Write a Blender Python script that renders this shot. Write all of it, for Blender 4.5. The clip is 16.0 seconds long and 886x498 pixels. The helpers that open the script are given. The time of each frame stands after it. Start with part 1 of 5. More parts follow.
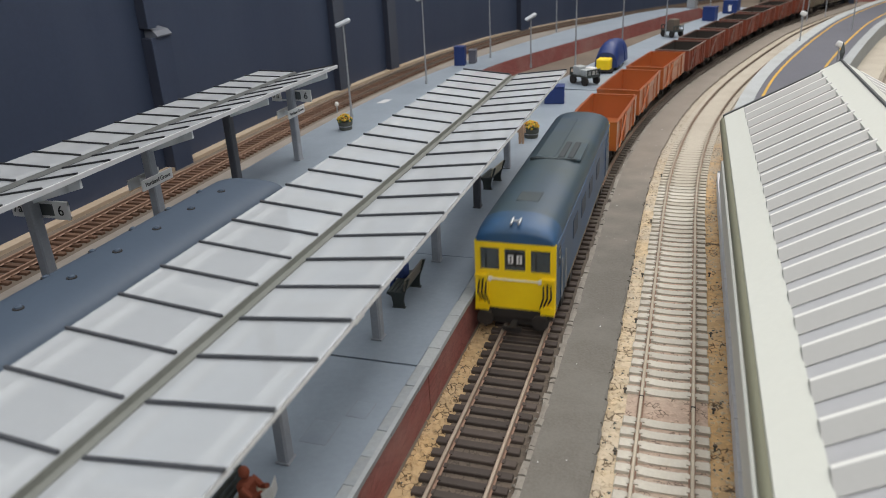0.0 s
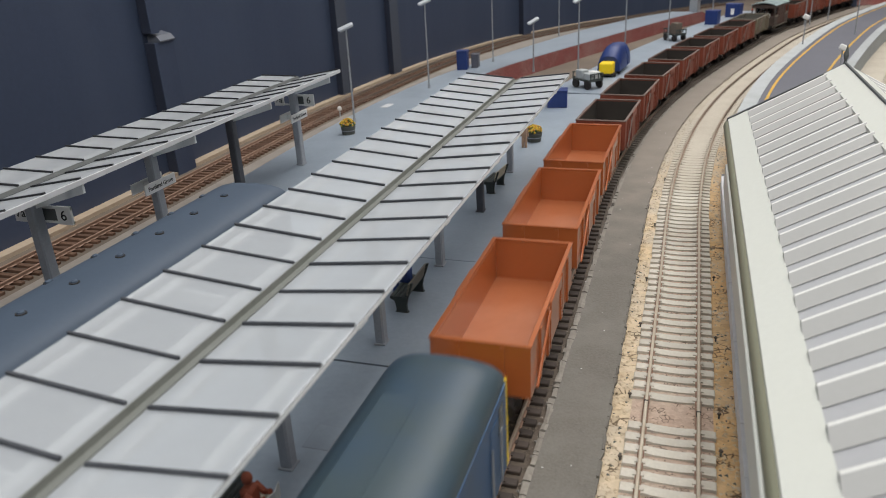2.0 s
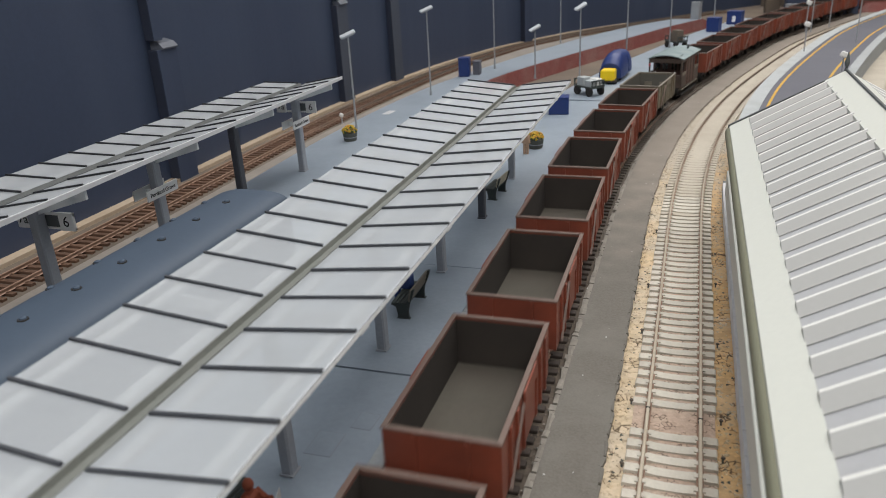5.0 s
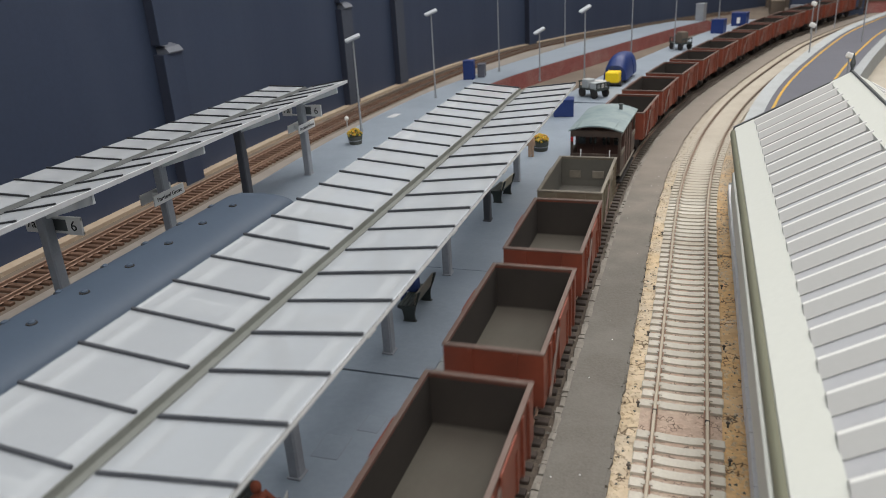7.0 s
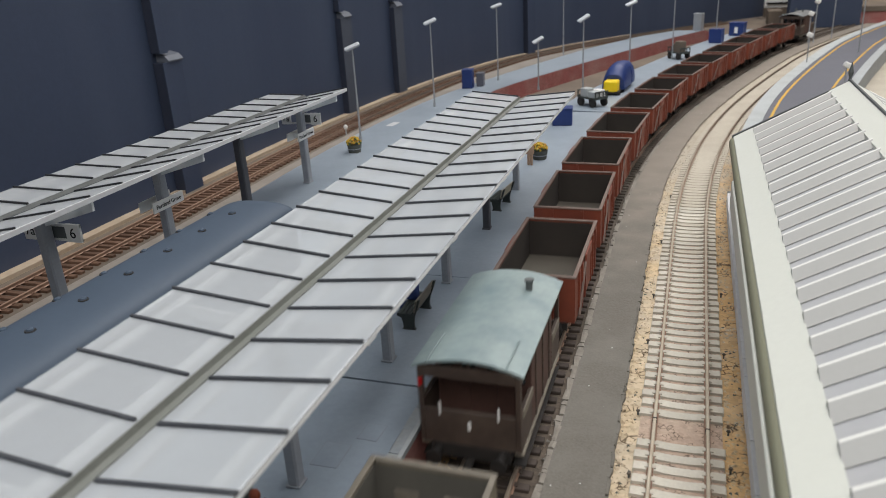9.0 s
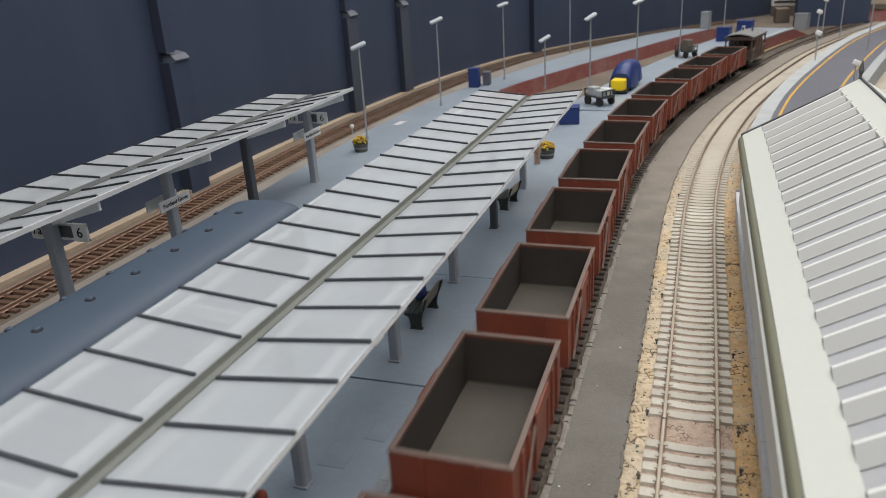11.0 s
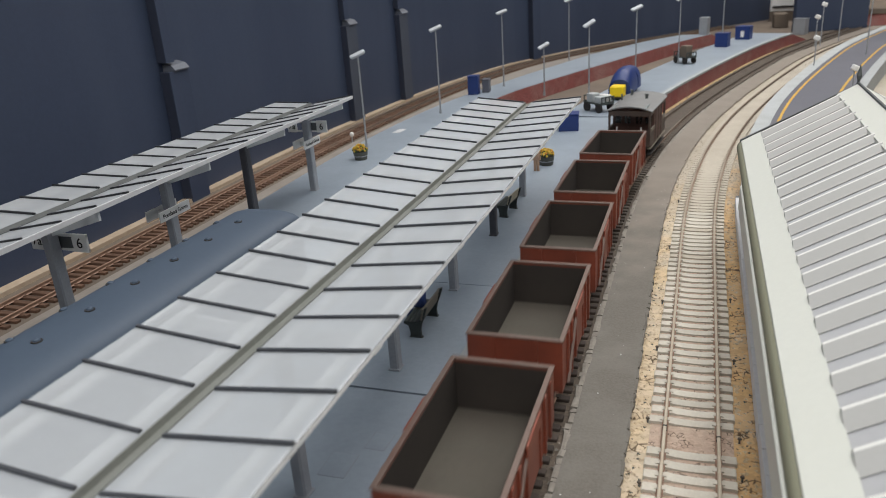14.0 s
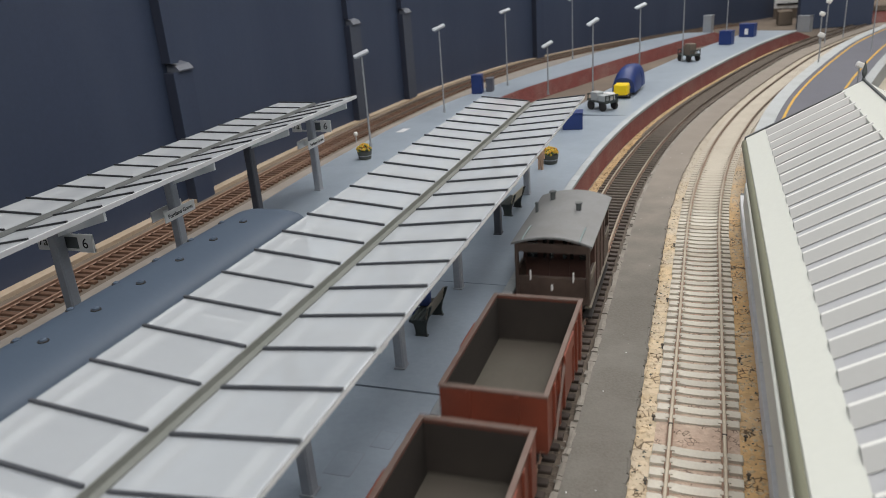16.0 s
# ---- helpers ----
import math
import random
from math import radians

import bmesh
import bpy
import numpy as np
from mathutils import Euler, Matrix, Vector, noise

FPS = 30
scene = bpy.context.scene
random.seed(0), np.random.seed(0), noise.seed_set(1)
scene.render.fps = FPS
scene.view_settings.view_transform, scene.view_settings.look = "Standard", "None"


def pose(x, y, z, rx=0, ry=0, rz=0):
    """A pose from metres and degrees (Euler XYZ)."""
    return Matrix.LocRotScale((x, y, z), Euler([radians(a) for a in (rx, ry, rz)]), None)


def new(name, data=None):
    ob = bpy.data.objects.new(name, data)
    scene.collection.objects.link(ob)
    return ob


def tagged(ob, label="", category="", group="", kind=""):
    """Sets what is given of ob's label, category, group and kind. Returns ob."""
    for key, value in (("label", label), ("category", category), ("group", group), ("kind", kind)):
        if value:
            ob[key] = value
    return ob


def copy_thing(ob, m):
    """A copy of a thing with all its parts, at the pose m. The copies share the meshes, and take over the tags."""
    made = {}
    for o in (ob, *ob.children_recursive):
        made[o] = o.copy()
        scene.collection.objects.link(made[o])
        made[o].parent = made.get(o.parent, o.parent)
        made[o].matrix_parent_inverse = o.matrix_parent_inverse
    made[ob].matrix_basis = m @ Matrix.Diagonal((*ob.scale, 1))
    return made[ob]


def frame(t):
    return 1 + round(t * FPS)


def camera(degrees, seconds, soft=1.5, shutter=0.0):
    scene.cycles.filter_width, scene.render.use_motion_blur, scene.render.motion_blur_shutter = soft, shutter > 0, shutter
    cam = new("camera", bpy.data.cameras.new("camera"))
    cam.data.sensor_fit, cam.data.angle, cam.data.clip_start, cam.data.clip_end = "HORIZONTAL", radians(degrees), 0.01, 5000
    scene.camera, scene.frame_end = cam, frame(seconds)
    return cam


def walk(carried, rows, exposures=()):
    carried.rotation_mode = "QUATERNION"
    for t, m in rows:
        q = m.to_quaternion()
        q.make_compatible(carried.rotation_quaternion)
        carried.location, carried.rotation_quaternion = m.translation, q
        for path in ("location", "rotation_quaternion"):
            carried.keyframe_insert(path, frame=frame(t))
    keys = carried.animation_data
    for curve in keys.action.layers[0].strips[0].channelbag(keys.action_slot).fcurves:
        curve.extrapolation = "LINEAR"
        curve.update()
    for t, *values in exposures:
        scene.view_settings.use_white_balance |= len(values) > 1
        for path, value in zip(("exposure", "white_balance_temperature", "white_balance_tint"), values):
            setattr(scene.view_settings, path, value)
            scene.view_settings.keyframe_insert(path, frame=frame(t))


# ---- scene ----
cam = camera(61.126, 16.0, soft=0.85, shutter=0.5)
cam.data.dof.use_dof, cam.data.dof.focus_distance, cam.data.dof.aperture_fstop = True, 0.36, 26.0
PATH = [
    (0.0, 104.91, -0.00, 162.40, 66.866, 2.655, 17.282),
    (0.5, 105.24, 0.76, 162.58, 67.007, 2.725, 17.204),
    (1.0, 105.12, 1.12, 162.39, 66.975, 2.908, 17.159),
    (1.5, 104.56, 1.33, 161.61, 67.134, 2.858, 17.218),
    (2.0, 104.33, 0.79, 162.04, 67.193, 2.829, 17.430),
    (2.5, 104.43, 1.20, 161.74, 67.316, 2.896, 17.422),
    (3.0, 104.48, 1.01, 162.15, 67.312, 2.853, 17.436),
    (3.5, 104.65, 0.98, 162.28, 67.628, 2.687, 17.464),
    (4.0, 104.83, 0.94, 162.04, 67.637, 2.800, 17.465),
    (6.5, 103.91, 0.06, 161.94, 67.878, 3.002, 17.794),
    (7.0, 104.32, 0.01, 162.32, 67.923, 3.169, 17.847),
    (7.5, 103.85, -0.58, 161.99, 68.262, 2.998, 17.821),
    (8.0, 104.09, -0.42, 162.35, 68.473, 3.057, 17.752),
    (8.5, 104.14, -0.17, 162.29, 68.471, 3.154, 17.784),
    (9.0, 103.73, -0.11, 161.90, 68.587, 3.052, 17.744),
    (11.5, 102.71, 1.18, 161.29, 68.580, 3.341, 18.256),
    (12.0, 102.97, 0.93, 161.26, 68.605, 3.469, 18.226),
    (12.5, 103.02, 1.06, 161.15, 68.632, 3.448, 18.206),
    (13.0, 103.24, 1.12, 161.17, 68.793, 3.611, 18.130),
    (13.5, 103.34, 1.58, 161.46, 68.821, 3.643, 18.167),
    (14.0, 103.42, 1.37, 161.81, 69.076, 3.625, 18.104),
    (14.5, 103.10, 1.27, 161.80, 69.225, 3.650, 18.054),
    (15.0, 103.38, 1.09, 161.73, 69.262, 3.817, 18.107),
    (15.5, 103.08, 1.19, 161.43, 69.191, 3.921, 18.146),
    (16.0, 103.25, 1.05, 161.55, 69.057, 3.963, 18.313),
]
walk(cam, [(t, look_pose) for t, look_pose in ((r[0], Matrix.Translation(Vector(r[1:4]) / 1000) @ Euler([radians(a) for a in r[4:7]]).to_matrix().to_4x4()) for r in PATH)])

# ---- room light: ceiling tubes over the layout, dim room round it ----
world = bpy.data.worlds.new("room_air")
scene.world = world
world.use_nodes = True
world.node_tree.nodes["Background"].inputs[0].default_value = (0.75, 0.85, 1.0, 1)
world.node_tree.nodes["Background"].inputs[1].default_value = 0.05


def tube_lamp(x, y, watts, sx, sy, colour):
    d = bpy.data.lights.new("ceiling_tube", "AREA")
    d.shape, d.size, d.size_y, d.energy, d.color = "RECTANGLE", sx, sy, watts, colour
    ob = new("ceiling_tube", d)
    ob.matrix_world = pose(x, y, 1.46)
    return ob


tube_lamp(0.3, 0.8, 22.5, 0.9, 1.6, (1.0, 0.98, 0.97))
tube_lamp(0.4, -1.5, 35.0, 0.9, 1.6, (1.0, 0.98, 0.97))
tube_lamp(0.5, 2.3, 25.0, 1.4, 0.6, (1.0, 0.93, 0.86))
tube_lamp(1.5, 0.4, 13.0, 0.6, 1.8, (0.97, 0.98, 1.0))
tube_lamp(-0.9, 0.2, 11.0, 0.6, 1.8, (0.93, 0.97, 1.0))
scene.view_settings.exposure = -0.27

# ---- materials ----


def material(name, colour, rough=0.6, metal=0.0, vary=0.15, grain=900.0, stain=60.0, bump=0.1, second=None, amount=0.5, spec=0.5, coat=0.0, object_random=0.0, stretch=1.0):
    """A surface with fine grain, broad stains of a second colour and a little relief; sizes in 1/m."""
    m = bpy.data.materials.new(name)
    m.use_nodes = True
    nt = m.node_tree
    N, L = nt.nodes, nt.links
    b = N["Principled BSDF"]
    b.inputs["Roughness"].default_value, b.inputs["Metallic"].default_value = rough, metal
    b.inputs["Specular IOR Level"].default_value = spec
    b.inputs["Coat Weight"].default_value = coat
    tc = N.new("ShaderNodeTexCoord")
    n1, n2 = N.new("ShaderNodeTexNoise"), N.new("ShaderNodeTexNoise")
    n1.inputs["Scale"].default_value, n1.inputs["Detail"].default_value = grain, 3
    n2.inputs["Scale"].default_value, n2.inputs["Detail"].default_value, n2.inputs["Roughness"].default_value = stain, 4, 0.6
    L.new(tc.outputs["Object"], n1.inputs["Vector"])
    mp = N.new("ShaderNodeMapping")
    mp.inputs["Scale"].default_value = (1, 1, stretch)
    L.new(tc.outputs["Object"], mp.inputs["Vector"])
    L.new(mp.outputs["Vector"], n2.inputs["Vector"])
    dark = [c * (1 - vary) for c in colour] + [1]
    light = [min(1, c * (1 + vary)) for c in colour] + [1]
    mix = N.new("ShaderNodeMix")
    mix.data_type = "RGBA"
    L.new(n1.outputs["Fac"], mix.inputs["Factor"])
    mix.inputs["A"].default_value, mix.inputs["B"].default_value = dark, light
    ramp = N.new("ShaderNodeMapRange")
    ramp.inputs["From Min"].default_value, ramp.inputs["From Max"].default_value = 0.42, 0.72
    ramp.inputs["To Max"].default_value = amount
    L.new(n2.outputs["Fac"], ramp.inputs["Value"])
    mix2 = N.new("ShaderNodeMix")
    mix2.data_type = "RGBA"
    L.new(ramp.outputs["Result"], mix2.inputs["Factor"])
    L.new(mix.outputs["Result"], mix2.inputs["A"])
    mix2.inputs["B"].default_value = (*(second or [c * 0.7 for c in colour]), 1)
    out = mix2.outputs["Result"]
    if object_random:
        oi, hsv, mr = N.new("ShaderNodeObjectInfo"), N.new("ShaderNodeHueSaturation"), N.new("ShaderNodeMapRange")
        mr.inputs["To Min"].default_value, mr.inputs["To Max"].default_value = 1 - object_random, 1 + object_random
        L.new(oi.outputs["Random"], mr.inputs["Value"])
        L.new(mr.outputs["Result"], hsv.inputs["Value"])
        L.new(out, hsv.inputs["Color"])
        out = hsv.outputs["Color"]
    L.new(out, b.inputs["Base Color"])
    if bump:
        bp = N.new("ShaderNodeBump")
        bp.inputs["Strength"].default_value, bp.inputs["Distance"].default_value = bump, 0.0004
        L.new(n1.outputs["Fac"], bp.inputs["Height"])
        L.new(bp.outputs["Normal"], b.inputs["Normal"])
    return m


M = {
    "platform": material("platform_paint", (0.30, 0.352, 0.405), 0.4, vary=0.1, grain=500, stain=16, bump=0.05, second=(0.215, 0.258, 0.305), amount=0.75),
    "coping": material("coping_paint", (0.40, 0.425, 0.43), 0.7, grain=700, stain=45, second=(0.31, 0.325, 0.32), object_random=0.09),
    "copingnear": material("stained_coping", (0.33, 0.36, 0.38), 0.6, grain=500, stain=40, second=(0.36, 0.35, 0.31), amount=0.8, object_random=0.06),
    "brickred": material("red_brick_paper", (0.285, 0.085, 0.077), 0.7, vary=0.3, grain=700, stain=30, second=(0.35, 0.18, 0.16), amount=0.8),
    "path": material("grey_path_card", (0.160, 0.149, 0.128), 0.85, vary=0.28, grain=1100, stain=45, bump=0.35, second=(0.205, 0.196, 0.172), amount=0.8),
    "cork": material("cork_ballast", (0.52, 0.37, 0.19), 0.95, vary=0.35, grain=450, stain=60, bump=0.8, second=(0.34, 0.24, 0.14), amount=0.8),
    "board": material("baseboard_paint", (0.135, 0.108, 0.085), 0.9, grain=600, stain=12, second=(0.22, 0.175, 0.13), amount=0.7),
    "sleeper_dark": material("dark_sleeper", (0.052, 0.039, 0.032), 0.7, grain=800, stain=90, second=(0.085, 0.062, 0.048), object_random=0.25),
    "sleeper_pale": material("concrete_sleeper", (0.53, 0.50, 0.43), 0.85, grain=900, stain=70, second=(0.45, 0.39, 0.31), object_random=0.1),
    "sleeper_brown": material("brown_sleeper", (0.12, 0.065, 0.04), 0.8, grain=800, stain=90, second=(0.14, 0.08, 0.05), object_random=0.2),
    "rust": material("rail_rust", (0.265, 0.165, 0.115), 0.7, vary=0.25, stain=80, second=(0.3, 0.19, 0.13)),
    "railhead": material("rail_head", (0.42, 0.35, 0.28), 0.45, 0.5, vary=0.1, stain=50, second=(0.35, 0.25, 0.17), amount=0.6),
    "rib": material("dark_grey_rib", (0.042, 0.046, 0.055), 0.5, stain=120, second=(0.08, 0.085, 0.09)),
    "ribblack": material("black_rib", (0.018, 0.019, 0.023), 0.5, stain=120, second=(0.03, 0.03, 0.034)),
    "postdark": material("dark_steelwork", (0.075, 0.078, 0.09), 0.5, stain=60),
    "gutter": material("grey_gutter", (0.165, 0.173, 0.155), 0.5, stain=40, second=(0.21, 0.215, 0.2)),
    "steelgrey": material("grey_steelwork", (0.27, 0.285, 0.31), 0.5, stain=50, second=(0.21, 0.22, 0.24)),
    "postgrey": material("post_paint", (0.35, 0.37, 0.40), 0.5, stain=50, second=(0.27, 0.285, 0.31)),
    "tilepale": material("pale_tile", (0.62, 0.63, 0.64), 0.6, vary=0.08, grain=300, stain=70, second=(0.5, 0.51, 0.52)),
    "beam": material("white_beam", (0.80, 0.82, 0.82), 0.6, vary=0.04, stain=50, second=(0.7, 0.72, 0.72)),
    "wall": material("navy_backdrop", (0.036, 0.051, 0.091), 0.55, vary=0.12, grain=300, stain=8, bump=0.03, second=(0.052, 0.070, 0.114), amount=0.9, stretch=0.18),
    # darker than the backdrop: shade on the posts' sides, put in as colour
    "wallpost": material("navy_post_shaded", (0.024, 0.031, 0.053), 0.6, vary=0.1, grain=300, stain=14),
    "cap": material("grey_cap", (0.12, 0.135, 0.165), 0.6, stain=30),
    "trimwood": material("bare_wood_trim", (0.43, 0.345, 0.255), 0.75, grain=300, stain=30, second=(0.36, 0.26, 0.17)),
    "roofwhite": material("roof_white", (0.68, 0.695, 0.635), 0.45, vary=0.04, grain=500, stain=25, bump=0.04, second=(0.68, 0.695, 0.625), amount=0.5),
    "roofsheet": material("roof_sheet_grey", (0.43, 0.435, 0.445), 0.5, vary=0.06, grain=500, stain=22, bump=0.05, second=(0.42, 0.435, 0.45), amount=0.6),
    "olive": material("olive_fascia", (0.25, 0.25, 0.175), 0.5, vary=0.06, stain=30, second=(0.27, 0.275, 0.19)),
    "ridgegrey": material("ridge_metal", (0.10, 0.11, 0.11), 0.5, stain=60),
    "blue": material("rail_blue", (0.022, 0.085, 0.20), 0.42, vary=0.12, grain=600, stain=35, bump=0.03, second=(0.045, 0.08, 0.11), amount=0.8),
    "blueroof": material("weathered_blue_roof", (0.043, 0.069, 0.08), 0.45, vary=0.12, grain=600, stain=30, bump=0.04, second=(0.035, 0.07, 0.12), amount=0.7),
    "yellow": material("warning_yellow", (0.91, 0.65, 0.009), 0.42, vary=0.06, grain=500, stain=70, bump=0.03, second=(0.80, 0.50, 0.008), amount=0.5),
    "black": material("underframe_black", (0.018, 0.016, 0.015), 0.7, stain=90, second=(0.045, 0.036, 0.03)),
    "louvre": material("side_louvre", (0.02, 0.04, 0.075), 0.5, stain=90),
    "grille": material("grille_dark", (0.03, 0.04, 0.045), 0.6, stain=90),
    "orange": material("orange_wagon", (0.41, 0.115, 0.034), 0.3, vary=0.06, grain=400, stain=40, bump=0.02, second=(0.37, 0.11, 0.036), amount=0.6, coat=0.5),
    "bauxite": material("bauxite_red", (0.215, 0.052, 0.028), 0.5, vary=0.15, grain=500, stain=50, bump=0.05, second=(0.145, 0.042, 0.026), amount=0.8),
    # grimy inside: walls darkened and floor lightened by colour, for light from above
    "inner": material("wagon_inside_shaded_grime", (0.031, 0.025, 0.021), 0.75, vary=0.15, grain=500, stain=35, second=(0.048, 0.039, 0.031), amount=0.7),
    "innerfloor": material("wagon_floor_lit_grime", (0.084, 0.076, 0.06), 0.85, vary=0.15, grain=500, stain=30, second=(0.075, 0.062, 0.05), amount=0.8),
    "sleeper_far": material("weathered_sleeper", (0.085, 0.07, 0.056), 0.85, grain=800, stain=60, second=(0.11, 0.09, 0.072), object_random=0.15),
    "bed_far": material("weathered_bed", (0.105, 0.083, 0.064), 0.9, grain=700, stain=25, second=(0.075, 0.058, 0.045), amount=0.8),
    "wornrim": material("worn_rim", (0.155, 0.11, 0.09), 0.6, stain=100, second=(0.13, 0.05, 0.035)),
    "grey": material("wagon_grey", (0.175, 0.152, 0.108), 0.65, vary=0.12, grain=500, stain=55, second=(0.115, 0.075, 0.042), amount=0.9),
    "greyin": material("grey_wagon_inside", (0.105, 0.10, 0.085), 0.7, vary=0.12, grain=500, stain=40, second=(0.14, 0.13, 0.11)),
    "greyrim": material("grey_wagon_rim", (0.22, 0.195, 0.155), 0.6, vary=0.2, grain=500, stain=90, second=(0.12, 0.105, 0.085), amount=0.8),
    "vanbrown": material("van_brown", (0.058, 0.040, 0.032), 0.55, vary=0.15, grain=500, stain=60, second=(0.135, 0.10, 0.077), amount=0.6),
    "vancabin": material("van_cabin", (0.095, 0.048, 0.037), 0.6, vary=0.2, grain=500, stain=60, second=(0.04, 0.022, 0.018)),
    "vanroof": material("van_roof", (0.26, 0.325, 0.325), 0.5, vary=0.12, grain=500, stain=70, second=(0.16, 0.225, 0.24), amount=0.9),
    "coachroof": material("coach_roof", (0.058, 0.084, 0.122), 0.6, vary=0.06, grain=500, stain=20, bump=0.04, second=(0.048, 0.072, 0.106)),
    "coachside": material("coach_side", (0.02, 0.035, 0.08), 0.4, stain=30),
    "white": material("white_plastic", (0.78, 0.78, 0.76), 0.45, vary=0.03, stain=60, second=(0.7, 0.7, 0.68)),
    "ink": material("sign_ink", (0.012, 0.012, 0.014), 0.6),
    "galv": material("galvanised_post", (0.36, 0.38, 0.40), 0.45, 0.3, stain=80),
    "tub": material("tub_dark", (0.095, 0.10, 0.085), 0.7),
    "flower_y": material("flower_yellow", (0.66, 0.44, 0.045), 0.7),
    "flower_o": material("flower_orange", (0.55, 0.2, 0.02), 0.7),
    "leaf": material("leaf_green", (0.06, 0.10, 0.03), 0.7),
    "bench": material("bench_green_grey", (0.05, 0.06, 0.055), 0.6),
    "benchback": material("brown_bench_slats", (0.17, 0.15, 0.12), 0.6, vary=0.2, stain=80),
    "benchwood": material("bench_slats", (0.44, 0.40, 0.30), 0.6),
    "royal": material("royal_blue", (0.013, 0.036, 0.16), 0.45, stain=40),
    "figbrown": material("figure_rust", (0.27, 0.065, 0.03), 0.7),
    "figblue": material("figure_blue", (0.03, 0.06, 0.2), 0.7),
    "figtan": material("figure_tan", (0.55, 0.36, 0.24), 0.7),
    "paper": material("newspaper", (0.6, 0.6, 0.58), 0.8, vary=0.3, grain=1200),
    "ceil": material("ceiling_paint", (0.75, 0.75, 0.75), 0.9, grain=30, stain=2),
    "roomwall": material("room_paint", (0.5, 0.51, 0.53), 0.9, grain=30, stain=2),
    "line": material("yellow_line", (0.62, 0.36, 0.035), 0.6, stain=60),
    "slate": material("dark_platform", (0.095, 0.10, 0.125), 0.6, grain=500, stain=18, second=(0.12, 0.125, 0.15)),
    "redlamp": material("red_lamp", (0.5, 0.01, 0.01), 0.3),
    "pale": material("pale_ballast", (0.46, 0.42, 0.345), 0.9, vary=0.15, grain=600, stain=22, bump=0.3, second=(0.37, 0.325, 0.265), amount=0.8),
    "verge": material("verge_beige", (0.30, 0.27, 0.235), 0.85, vary=0.12, grain=500, stain=25, second=(0.22, 0.195, 0.17), amount=0.7),
    # orange floor, a little paler and pinker than the sides
    "orangefloor": material("paler_orange_floor", (0.43, 0.15, 0.066), 0.38, vary=0.08, grain=400, stain=35, bump=0.02, second=(0.38, 0.112, 0.036), amount=0.9, coat=0.35),
    "vanroofgrey": material("plain_van_roof", (0.20, 0.205, 0.205), 0.6, vary=0.1, grain=500, stain=45, second=(0.155, 0.15, 0.145), amount=0.7),
    "lantern": material("lantern_grey_white", (0.56, 0.59, 0.63), 0.45, vary=0.05, stain=60),
    "sooty": material("sooty_panel", (0.042, 0.06, 0.066), 0.6, vary=0.2, stain=60),
    # paler post fronts, the light on them put into the colour
    "postfront": material("navy_post_front_lit", (0.062, 0.074, 0.10), 0.6, vary=0.1, grain=300, stain=14),
    "railtan": material("tan_rail_head", (0.42, 0.37, 0.29), 0.5, 0.25, vary=0.12, stain=50, second=(0.33, 0.26, 0.19), amount=0.7),
    "plaster": material("plaster_edge", (0.28, 0.258, 0.222), 0.9, vary=0.2, grain=700, stain=90, second=(0.17, 0.15, 0.13), amount=0.8),
    # rib highlight and shade by colour: bright tops, greyer faces
    "ribtop": material("roof_rib_top_lit", (0.77, 0.775, 0.735), 0.65, vary=0.03, grain=500, stain=25, second=(0.8, 0.8, 0.75), amount=0.5),
    "ribface": material("roof_rib_face_shaded", (0.43, 0.43, 0.412), 0.5, vary=0.05, grain=500, stain=22, bump=0.05, second=(0.385, 0.387, 0.37), amount=0.6),
    "chrome": material("bright_metal", (0.42, 0.44, 0.46), 0.4, 0.6, vary=0.05),
}


def glazing(name, colour, clear, rough):
    m = bpy.data.materials.new(name)
    m.use_nodes = True
    nt = m.node_tree
    N, L = nt.nodes, nt.links
    b = N["Principled BSDF"]
    b.inputs["Roughness"].default_value = rough
    tc, n2, mr, mix = N.new("ShaderNodeTexCoord"), N.new("ShaderNodeTexNoise"), N.new("ShaderNodeMapRange"), N.new("ShaderNodeMix")
    n2.inputs["Scale"].default_value, n2.inputs["Detail"].default_value = 60, 5
    L.new(tc.outputs["Object"], n2.inputs["Vector"])
    mix.data_type = "RGBA"
    mix.inputs["A"].default_value, mix.inputs["B"].default_value = (*[c * 0.93 for c in colour], 1), (*[min(1, c * 1.07) for c in colour], 1)
    L.new(n2.outputs["Fac"], mix.inputs["Factor"])
    L.new(mix.outputs["Result"], b.inputs["Base Color"])
    tr, ms = N.new("ShaderNodeBsdfTransparent"), N.new("ShaderNodeMixShader")
    mr.inputs["To Min"].default_value, mr.inputs["To Max"].default_value = clear * 0.8, clear * 1.2
    L.new(n2.outputs["Fac"], mr.inputs["Value"])
    L.new(mr.outputs["Result"], ms.inputs["Fac"])
    L.new(b.outputs["BSDF"], ms.inputs[1])
    L.new(tr.outputs["BSDF"], ms.inputs[2])
    L.new(ms.outputs["Shader"], N["Material Output"].inputs["Surface"])
    return m


